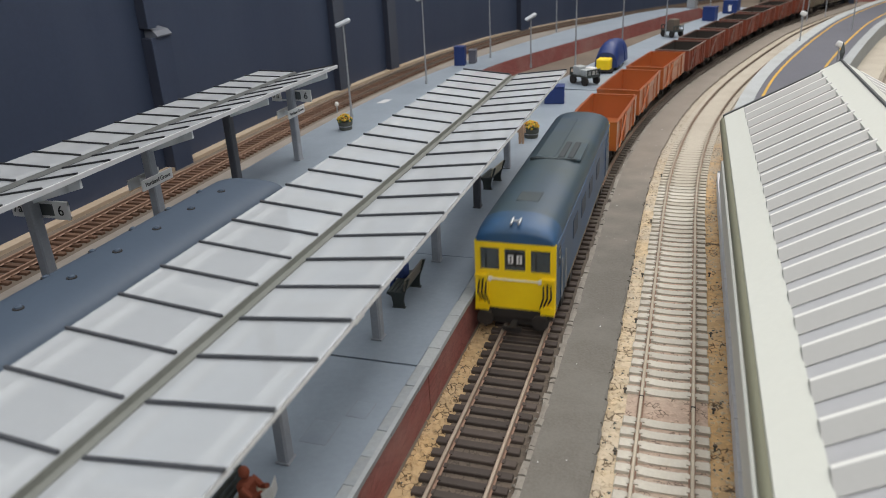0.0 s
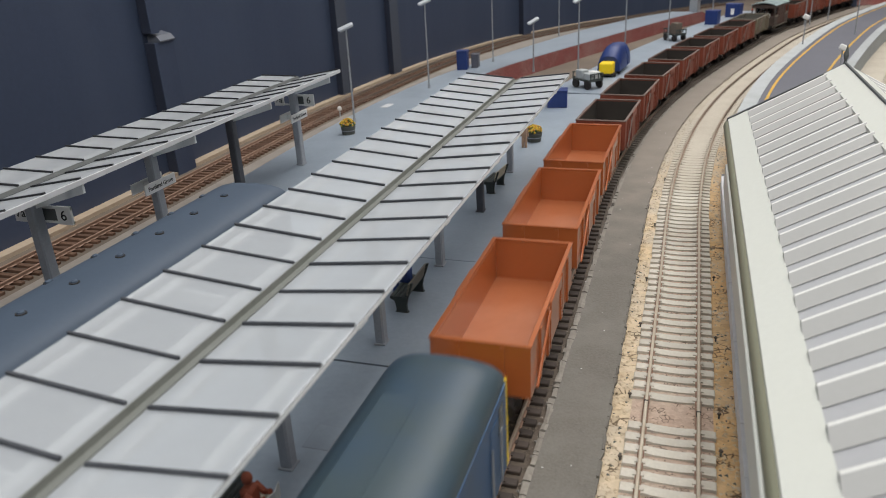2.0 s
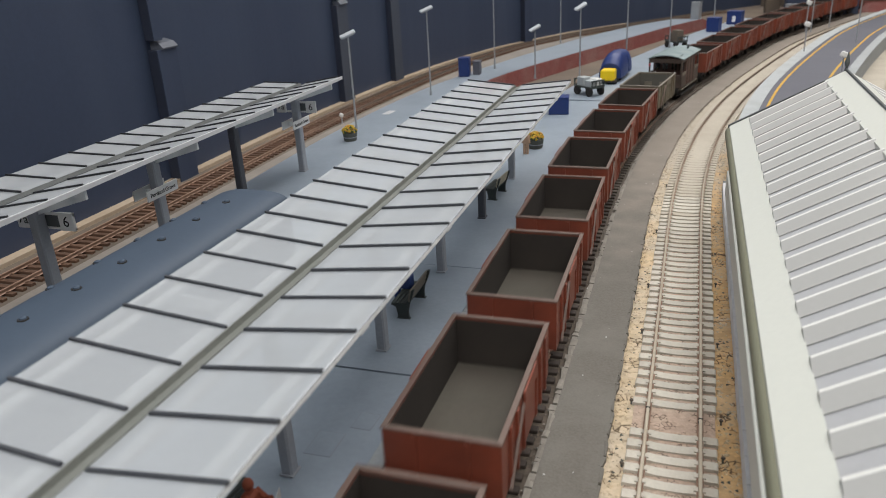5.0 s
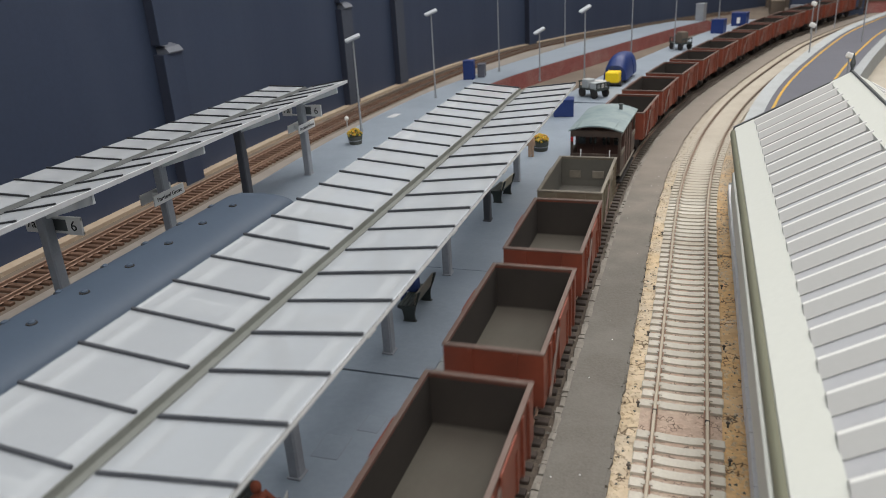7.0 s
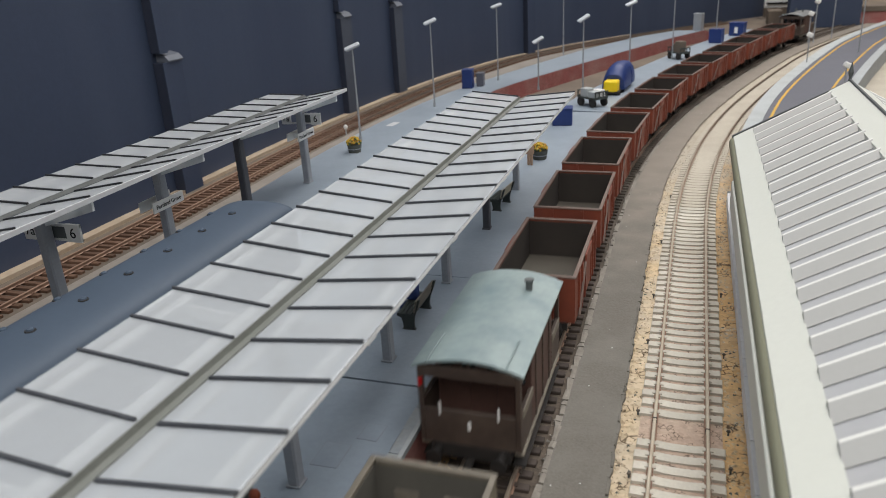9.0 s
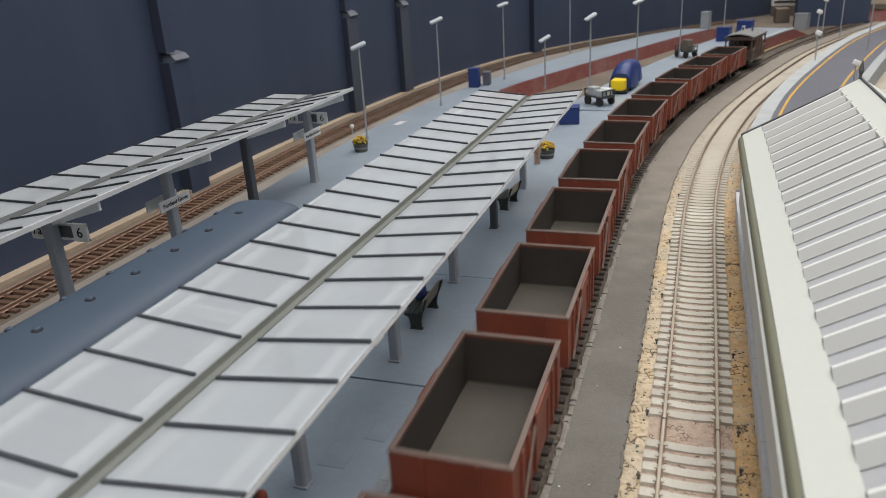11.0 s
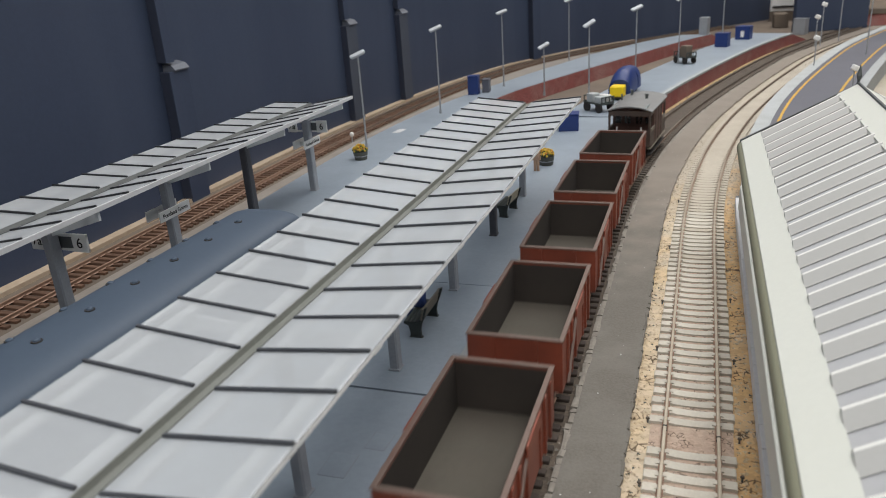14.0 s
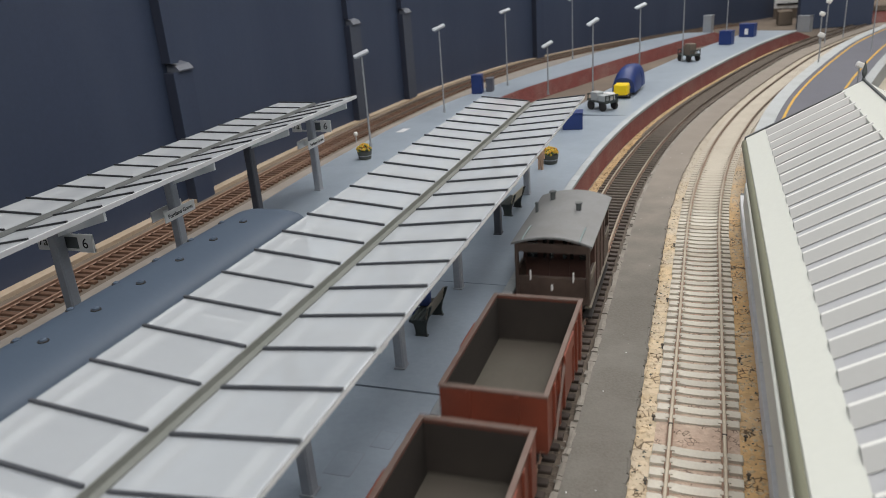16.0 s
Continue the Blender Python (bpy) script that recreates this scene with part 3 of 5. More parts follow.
while y < 560:
    x, yy = edge(y)
    ob = new("coping_slab", slab if y > 216 else slab_near)
    ob.parent = coping
    ob.matrix_basis = at(x + random.uniform(-0.15, 0.15), yy, random.uniform(-0.1, 0.1), heading(edge, y))
    y += 12.9
tagged(part("coping_run", strip(lane(20.8), lane(26), 560, 1372, 16.9, PZ + 0.35), "coping", coping), kind="stuff")
part("coping_run", strip(lane(20.8), lane(26), NEAR, 88, 16.9, PZ + 0.35), "coping", coping)

part("painted_edge", strip(lane(24.7), lane(26.15), NEAR, 214.8, PZ + 0.2, PZ + 0.42), "coping", coping, "pale painted platform edge")

for x, y, w, d in ((4, 172, 9, 12), (12, 186, 7, 9), (-30, 330, 12, 12), (-118, 640, 14, 10)):
    pc = thing("access_cover", "flush access cover in the platform", "cover", at(x, y, PZ - 0.05, random.uniform(-3, 3)), group="access covers")
    part("frame", boxes((-w / 2, w / 2, -d / 2, d / 2, 0, 0.1)), "steelgrey", pc)
    part("plate", boxes((-w / 2 + 0.18, w / 2 - 0.18, -d / 2 + 0.18, d / 2 - 0.18, 0.1, 0.16)), "platform", pc)

# ---- curved side platform ----
solo("side_platform", strip(lane(143), lane(197), NEAR, 1900, -0.5, PZ), "slate", "dark slate-blue curved platform with yellow lines", "platform", kind="structure")
sc = solo("side_coping", strip(lane(131), lane(143), NEAR, 1900, -0.5, PZ + 0.3), "coping", "pale coping along the curved platform", "coping", kind="structure")
part("side_coping_near", strip(lane(127.5), lane(131), NEAR, 470, 12, PZ + 0.05), "ridgegrey", sc, "dark bedding under the tiles")
tile_me = finish(boxes((-3.7, 0, -6.3, 6.3, 12.5, PZ + 0.3), chamfer=0.12), "edge_tile", "tilepale")
for k in range(29):
    x, yy = lane(131)(100 + 12.8 * k)
    ob = new("edge_tile", tile_me)
    ob.parent = sc
    ob.matrix_basis = at(x + random.uniform(-0.1, 0.1), yy, random.uniform(-0.08, 0.08), heading(lane(131), yy))
part("side_wall_near", strip(lane(129.6), lane(131), NEAR, 470, -0.5, 12), "tilepale", sc)
part("side_coping_back", strip(lane(197), lane(206), NEAR, 1900, -0.5, PZ + 0.3), "coping", sc)
for o in (147.5, 185):
    solo("platform_line", strip(lane(o), lane(o + 2.2), 440, 1900, PZ - 0.2, PZ + 0.25), "line", "painted yellow safety line on the platform", "line", kind="structure")

# ---- backdrop wall ----
bm = bmesh.new()
ribbon(bm, lane_left(-292), lane_left(-272), NEAR, 1855, -20, 420)
solo("wall_back", bm, "wall", "dark navy painted backdrop panel", "wall", kind="structure")


def wall_post(y, w, top, d, board):
    x, yy = lane_left(-272)(y)
    p = thing("wall_post", "navy backdrop post with painted side shade and a grey cap", "post", at(x, yy, 0, heading(lane_left(-272), y)), group="backdrop posts")
    # whole shaft in the shade tone; a thin added front shows the lit side
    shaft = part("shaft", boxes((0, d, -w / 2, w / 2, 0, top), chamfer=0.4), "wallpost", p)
    part("lit_front", boxes((d, d + 0.7, -w / 2, w / 2, 0, top)), board, shaft, "post front in its lit tone")
    bm = bmesh.new()
    prism(bm, [(0, top), (d + 2.0, top), (d + 2.2, top + 1.0), (d - 1, top + 4.5), (0, top + 6.5)], -w / 2 + 5, w / 2 + 0.5)
    part("cap", bm, "cap", p)
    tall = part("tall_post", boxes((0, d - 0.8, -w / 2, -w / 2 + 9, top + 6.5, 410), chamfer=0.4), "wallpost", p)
    part("lit_front", boxes((d - 0.8, d - 0.2, -w / 2, -w / 2 + 9, top + 6.5, 410)), "wall", tall, "post front in its lit tone")


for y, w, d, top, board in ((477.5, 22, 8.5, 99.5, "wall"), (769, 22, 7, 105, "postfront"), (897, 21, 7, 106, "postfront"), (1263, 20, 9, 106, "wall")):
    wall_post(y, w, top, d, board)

solo("backdrop_end", boxes((-15, 0, 0, 128, 0, 420), chamfer=1), "wall", "dark navy backdrop end panel", "panel", at(264, 1560, 0, -76), kind="structure")
shelf = solo("shelf_board", boxes((238, 330, 1800, 1815, 20, 70), chamfer=1), "white", "white board behind the gap in the backdrop", "board", kind="structure")
part("shelf_slot", boxes((242, 326, 1797, 1800.5, 27, 31)), "black", shelf, "dark slot")
part("shelf_plinth", boxes((238, 330, 1800, 1815, -0.5, 20)), "board", shelf, "brown wooden plinth")
low = solo("end_wall", boxes((388, 600, 1615, 1625, -0.5, 23)), "brickred", "low red-brown wall beyond the curved platform", "wall", kind="structure")
part("wall_capping", boxes((386, 602, 1612, 1628, 23, 33), chamfer=1), "board", low, "brown wooden capping")
solo("backdrop_edge", boxes((-26, 0, 0, 5, 0, 420), chamfer=0.5), "white", "white raw edge of the backdrop panel", "panel", at(lane_left(-272)(1846)[0], 1846, 0, 0), kind="structure")
solo("backdrop_sill", boxes((236, 262, 1655, 1700, 0, 26), chamfer=1), "board", "bare wooden sill beside the backdrop", "panel", kind="structure")

# ---- canopies ----


def canopy(x, y0, n, pitch, z, half_l, half_r, inner, rise_l, rise_r, posts, label, trough="gutter", first=0, tail=0.06, climb=0.0, reach=5.0, drop=6.0, dark=()):
    """Butterfly canopy: valley gutter, frosted sheets between dark ribs, purlins, single posts."""
    c = thing("platform_canopy", label, "canopy", at(x, y0, 0, 0, math.degrees(climb)), group="platform canopies")
    ya, yb = first * pitch, (n - 1 + tail) * pitch
    bm = bmesh.new()
    g = inner - 0.5
    prism(bm, [(-g, z + 0.1), (-g + 0.5, z + 0.1), (-1.4, z - 1.3), (1.4, z - 1.3), (g - 0.5, z + 0.1), (g, z + 0.1), (g, z - 1.9), (-g, z - 1.9)], ya, yb)
    part("gutter", bm, trough, c, "grey valley gutter")
    for side, rise, half in ((-1, rise_l, half_l), (1, rise_r, half_r)):
        slope = rise / (half - inner)

        def zz(u):
            return z - 0.5 + slope * (u - inner)
        for u0, u1 in ((half - 7.6, half - 4.6), (inner + 2.6, inner + 5.6)):
            bm = bmesh.new()
            prism(bm, [(side * u0, zz(u0) - 1.4), (side * u1, zz(u1) - 1.4), (side * u1, zz(u1) - 0.06), (side * u0, zz(u0) - 0.06)], ya, yb)
            part("purlin", bm, "beam", c, "white purlin under the sheets")
        bm = bmesh.new()
        prism(bm, [(side * (half - 0.8), zz(half) - 1.3), (side * half, zz(half) - 1.3), (side * half, zz(half) - 0.05), (side * (half - 0.8), zz(half) - 0.05)], ya, yb)
        part("edge_trim", bm, "beam", c, "pale edge trim")
        bm = bmesh.new()
        prism(bm, [(side * (inner - 0.4), zz(inner)), (side * half, zz(half)), (side * half, zz(half) + 0.4), (side * (inner - 0.4), zz(inner) + 0.4)], -pitch / 2 + 0.05, pitch / 2 - 0.05)
        sheet = finish(bm, "roof_sheet", "frosted")
        bm = bmesh.new()
        prism(bm, [(side * inner, zz(inner) + 0.4), (side * half, zz(half) + 0.4), (side * half, zz(half) + 1.15), (side * inner, zz(inner) + 1.15)], -0.42, 0.42)
        rib = finish(bm, "rib", "ribblack" if climb else "rib")
        for k in range(first, n):
            for nm, me, dy in (("roof_sheet", sheet, 0.5), ("rib", rib, 0)):
                if nm == "roof_sheet" and k == n - 1:
                    continue
                ob = new(nm, me)
                ob.parent = c
                ob.matrix_basis = at(random.uniform(-0.25, 0.25) if nm == "rib" else 0, (k + dy) * pitch, random.uniform(-0.08, 0.08), random.uniform(-0.4, 0.4) if nm == "rib" else 0)
    for yy in posts:
        bm = bmesh.new()
        foot = PZ - yy * climb
        hx, hy = (2.3, 2.7) if climb else (1.9, 2.2)
        box(bm, -hx, hx, yy - hy, yy + hy, foot, z - 1.9, chamfer=0.6)
        box(bm, -hx - 0.4, hx + 0.4, yy - hy - 0.4, yy + hy + 0.4, foot, foot + 0.8, chamfer=0.2)
        p = part("post", bm, "postdark" if yy in dark else "postgrey", c)
        for side, rise, half in ((-1, rise_l, half_l), (1, rise_r, half_r)):
            bm = bmesh.new()
            t0 = z - 2.0 + rise * 0.85
            a = [bm.verts.new((side * u, yy + dy, w)) for dy in (-0.6, 0.6) for u, w in ((2.0, z - drop), (2.0, z - 1.9), (half - reach, t0), (half - reach, t0 - 3.6))]
            for q in ((0, 1, 2, 3), (7, 6, 5, 4), (0, 4, 5, 1), (1, 5, 6, 2), (2, 6, 7, 3), (3, 7, 4, 0)):
                bm.faces.new([a[i] for i in q])
            if reach > 4:
                box(bm, side * (half - 5) - 0.5, side * (half - 5) + 0.5, yy - 2.6, yy + 2.6, t0 - 5.4, t0)
            part("bracket", bm, "beam", p)
    return c


canopy(0, 87.3, 22, 18.5, 74.4, 33.6, 33.6, 2.8, 3.1, 3.1, [157 - 87.3 + 74.3 * k for k in (-1, 0, 1, 2, 3, 4)], "pale frosted butterfly canopy with dark ribs over the platform", first=-5, dark=(157 - 87.3 + 74.3 * 3,))
left_canopy = canopy(-147.7, 225.1, 14, 18.4, 76.2, 29.8, 29.1, 3.3, 0.6, 4.7, [y - 225.1 for y in (151, 226, 301, 374, 451)], "pale grey butterfly canopy with signs on its posts", "ridgegrey", first=-8, climb=0.004, reach=0.6, drop=9.5, dark=(374 - 225.1,))
for side, half, rise in ((1, 29.1, 4.7),):
    bm = bmesh.new()
    prism(bm, [(half, 76.2 + rise - 2.1), (half + 0.8, 76.2 + rise - 2.1), (half + 0.8, 76.2 + rise - 0.1), (half, 76.2 + rise - 0.1)], -8.5 * 18.4, 13.06 * 18.4)
    part("edge_fascia", bm, "tilepale", left_canopy, "grey edge fascia")

# ---- station building with a ribbed white roof ----
EX, EZ, RX, RZ2 = 127.0, 59.0, 181.2, 88.2
Y0, Y1 = -420.0, 438.0
hall = thing("station_building", "station building with a ribbed white and grey pitched roof", "building")
part("wall", boxes((136, 226, Y0 + 5, Y1 - 6, PZ + 0.4, 62)), "roofsheet", hall)
bm = bmesh.new()
gable = [(138, 62), (224, 62), (RX, 84)]
prism(bm, gable, Y1 - 6, Y1 - 4)
part("gable", bm, "roofwhite", hall)
sl = (RZ2 - EZ) / (RX - EX)


def roof_z(x):
    return EZ + sl * (min(x, 2 * RX - x) - EX)


for s in (1, -1):
    def mx(x):
        return x if s > 0 else 2 * RX - x
    bm = bmesh.new()
    prism(bm, [(mx(EX + 2), roof_z(EX + 2) - 2.5), (mx(RX), RZ2 - 2.5), (mx(RX), RZ2), (mx(EX + 2), roof_z(EX + 2))], Y0, Y1)
    slope = part("roof_slope", bm, "roofsheet", hall, "grey roof sheeting")
    bm = bmesh.new()
    prism(bm, [(mx(EX), EZ - 0.5), (mx(EX + 9.6), roof_z(EX + 9.6) + 0.2), (mx(EX + 9.6), roof_z(EX + 9.6) + 0.9), (mx(EX + 0.3), EZ + 0.9)], Y0, Y1 - 1.2)
    part("eaves_flashing", bm, "roofwhite", hall, "white eaves flashing")
    bm = bmesh.new()
    prism(bm, [(mx(EX + 0.3), EZ + 0.3), (mx(EX - 0.7), EZ - 0.3), (mx(EX - 1.4), EZ - 1.1), (mx(EX - 1.8), EZ - 2.4), (mx(EX - 1.9), EZ - 3.4), (mx(EX - 1.7), EZ - 4.3), (mx(EX + 0.3), EZ - 4.3)], Y0, Y1)
    part("eaves_moulding", bm, "olive", hall, "olive painted rounded eaves moulding", smooth=True)
    part("fascia", boxes((*sorted((mx(EX - 2.6), mx(EX + 1.5))), Y0, Y1 - 70, EZ - 16, EZ - 4.3), chamfer=0.4), "roofwhite", hall, "white fascia under the eaves")
    bm = bmesh.new()
    prism(bm, [(mx(RX - 9.5), roof_z(RX - 9.5) + 0.2), (mx(RX), RZ2 + 0.3), (mx(RX), RZ2 + 2.2), (mx(RX - 9.5), roof_z(RX - 9.5) + 1.9)], Y0, Y1 - 1.2)
    part("ridge_flashing", bm, "roofwhite", hall, "white ridge flashing")
    bm = bmesh.new()
    prism(bm, [(mx(EX - 0.5), EZ - 2), (mx(RX), RZ2 - 2.5), (mx(RX), RZ2 + 2.0), (mx(EX - 0.5), EZ + 1.3)], Y1 - 1.2, Y1 + 0.6)
    part("bargeboard", bm, "ridgegrey", hall, "dark verge strip on the gable")
    u0, u1 = EX + 9.4, RX - 8.8
    bm = bmesh.new()
    prof = [(-6.2, 0.0), (-6.5, 0.4), (-0.6, 2.25), (0.15, 2.5), (0.7, 2.2), (0.9, 0.0)]
    skew = 3.0
    a = [bm.verts.new((mx(u0), py - skew / 2, roof_z(u0) + pz)) for py, pz in prof]
    b = [bm.verts.new((mx(u1), py + skew / 2, roof_z(u1) + pz)) for py, pz in prof]
    for i in range(5):
        bm.faces.new((a[i], a[i + 1], b[i + 1], b[i]))
    bm.faces.new(a[::-1])
    bm.faces.new(b)
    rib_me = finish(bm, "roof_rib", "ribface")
    # second slot: painted highlight along the top of the rib
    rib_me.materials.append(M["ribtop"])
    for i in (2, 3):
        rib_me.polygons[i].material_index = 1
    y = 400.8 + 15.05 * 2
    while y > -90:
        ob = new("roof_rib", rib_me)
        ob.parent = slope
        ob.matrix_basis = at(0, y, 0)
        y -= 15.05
bm = bmesh.new()
rod(bm, (RX, Y0, RZ2 + 2.3), (RX, Y1, RZ2 + 2.3), 0.7, n=8)
part("ridge_roll", bm, "ridgegrey", hall, smooth=True)
bm = bmesh.new()
rod(bm, (RX, Y1, RZ2 + 1.5), (RX, Y1, RZ2 + 4.0), 1.0, 0.6)
rod(bm, (RX, Y1, RZ2 + 4.0), (RX, Y1, RZ2 + 6.0), 0.9, 1.35)
rod(bm, (RX, Y1, RZ2 + 6.0), (RX, Y1, RZ2 + 11.5), 1.35, 0.1)
part("finial", bm, "ridgegrey", hall, "dark spiked finial", smooth=True)

# ---- parked coach in the bay ----


def roof_profile(w, h0, h1, n=14, flat=2.2):
    out = []
    for i in range(n + 1):
        a = math.pi * (1 - i / n)
        c, s = math.cos(a), math.sin(a)
        x = w * math.copysign(abs(c) ** (2 / flat), c)
        out.append((x, h0 + (h1 - h0) * abs(s) ** (2 / flat)))
    return out


def domed_roof(w, h0, h1, y0, y1, dome, n=14, flat=2.2, steps=5, pinch=0.06):
    """A roof vault whose two ends curve down over the last dome mm."""
    bm = bmesh.new()
    prof = roof_profile(w, 0, 1, n, flat)
    rings = []
    ys = []
    for i in range(steps + 1):
        u = i / steps
        ys.append((y0 + dome * (1 - math.cos(u * math.pi / 2)), 1 - math.sin(u * math.pi / 2)))
    if dome == 0:
        ys = [(y0, 0.0)]
    seq = [(y, k) for y, k in ys] + [(y1 - (y - y0), k) for y, k in ys[::-1]]
    for y, k in seq:
        sc = 1 - 0.62 * k
        rings.append([bm.verts.new((x * (1 - pinch * k * (k if pinch > 0.1 else 1)), y, h0 + (h1 - h0) * z * sc)) for x, z in prof])
    for p, q in zip(rings, rings[1:]):
        for i in range(n):
            bm.faces.new((p[i], p[i + 1], q[i + 1], q[i]))
        bm.faces.new((p[0], q[0], q[n], p[n]))
    bm.faces.new(rings[0])
    bm.faces.new(rings[-1][::-1])
    return bm


coach = thing("railway_coach", "grey-blue roofed coach parked in the bay", "railway coach", at(-92, 0, 0))
part("body", boxes((-17.5, 17.5, NEAR / 12, 303, 12, 49.5), chamfer=0.6), "coachside", coach)
part("roof", domed_roof(18.6, 49, 57.5, NEAR / 12 - 2, 305, 13, flat=2.7, steps=8, pinch=0.3), "coachroof", coach, "matt grey-blue roof", smooth=True)
part("underframe", boxes((-13, 13, NEAR / 12 + 5, 296, 4.6, 12)), "black", coach)
for e in (-1, 1):
    part("gutter", boxes((*sorted((e * 18.3, e * 19.1)), NEAR / 12 + 6, 290, 48.2, 49.3), chamfer=0.2), "black", coach, "dark roof gutter")
for yy in [277.5 - 23.3 * k for k in range(16)]:
    for xx, zc in ((0.0, 57.5), (-11.5, 56.3)):
        bm = bmesh.new()
        rod(bm, (xx, yy, zc - 0.8), (xx, yy, zc + 0.3), 2.0, 1.8, n=14)
        vent = part("roof_vent", bm, "black", coach, "dark ring of a roof vent", smooth=True)
        bm = bmesh.new()
        rod(bm, (xx, yy, zc + 0.25), (xx, yy, zc + 0.8), 1.3, 1.15, n=14)
        rod(bm, (xx, yy, zc + 0.8), (xx, yy, zc + 1.15), 1.15, 0.4, n=14)
        part("vent_cap", bm, "coachroof", vent, smooth=True)
solo("bay_track_bed", boxes((-116, -68, NEAR, 312, -0.4, 1.0)), "board", "dark bay track bed under the parked coach", "track bed", kind="structure")
btr = thing("track_bay", "short bay track under the parked coach", "railway track", kind="structure")
for s in (-1, 1):
    part("rail", boxes((-92 + s * 8.9 - 0.6, -92 + s * 8.9 + 0.6, NEAR / 12 - 30, 305, 1.0, RZ)), "rust", btr)

# ---- room round the layout ----
solo("ceiling", boxes((-3500, 4500, -3500, 4500, 1500, 1520)), "ceil", "plain pale room ceiling", "ceiling", kind="structure")
for nm, b in (("wall_west", (-3520, -3500, -3500, 4500, -900, 1500)), ("wall_east", (4500, 4520, -3500, 4500, -900, 1500)), ("wall_south", (-3500, 4500, -3520, -3500, -900, 1500)), ("wall_north", (-3500, 4500, 4500, 4520, -900, 1500))):
    solo(nm, boxes(b), "roomwall", "plain painted room wall", "wall", kind="structure")
solo("floor", boxes((-3500, 4500, -3500, 4500, -920, -900)), "roomwall", "plain dark room floor", "floor", kind="structure")


# ---- train ----
TRACK = lane(A_X)
_ys = np.arange(-2600.0, 3150.0, 2.0)
_pts = np.array([TRACK(v) for v in _ys])
_len = np.concatenate([[0], np.cumsum(np.hypot(*np.diff(_pts, axis=0).T))])
_len += np.interp(0, _pts[:, 1], _ys) - np.interp(0, _pts[:, 1], _len)
SPEED = 149.5


def on_track(s):
    x, y = np.interp(s, _len, _pts[:, 0]), np.interp(s, _len, _pts[:, 1])
    return float(x), float(y)


def vehicle_pose(s, base, aside):
    """The pose of a vehicle whose middle is s mm along the track; base: distance between its axles."""
    x0, y0 = on_track(s - base / 2)
    x1, y1 = on_track(s + base / 2)
    return at((x0 + x1) / 2 + aside, (y0 + y1) / 2, 0, math.degrees(math.atan2(-(x1 - x0), y1 - y0)))


def wheelset(owner, y, r=6.2):
    bm = bmesh.new()
    for s in (-1, 1):
        rod(bm, (s * 7.4, y, RZ + r), (s * 8.2, y, RZ + r), r + 0.9, n=18)
        rod(bm, (s * 8.2, y, RZ + r), (s * 10.2, y, RZ + r), r, n=18)
    rod(bm, (-10, y, RZ + r), (10, y, RZ + r), 1.0, n=8)
    return part("wheelset", bm, "black", owner, smooth=True)


def buffers(owner, y0, y1, z, xs=10.5, head=2.6):
    for end, y in ((-1, y0), (1, y1)):
        for s in (-1, 1):
            bm = bmesh.new()
            rod(bm, (s * xs, y, z), (s * xs, y + end * 5, z), 1.5, 1.1, n=10)
            rod(bm, (s * xs, y + end * 5, z), (s * xs, y + end * 5.8, z), head, n=16)
            part("buffer", bm, "black", owner, smooth=True)
        bm = boxes((-1.2, 1.2, min(y, y + end * 7), max(y, y + end * 7), z - 4, z - 2.6))
        box(bm, -4, 4, min(y + end * 6, y + end * 7), max(y + end * 6, y + end * 7), z - 4.4, z - 2.4)
        part("coupling", bm, "black", owner)


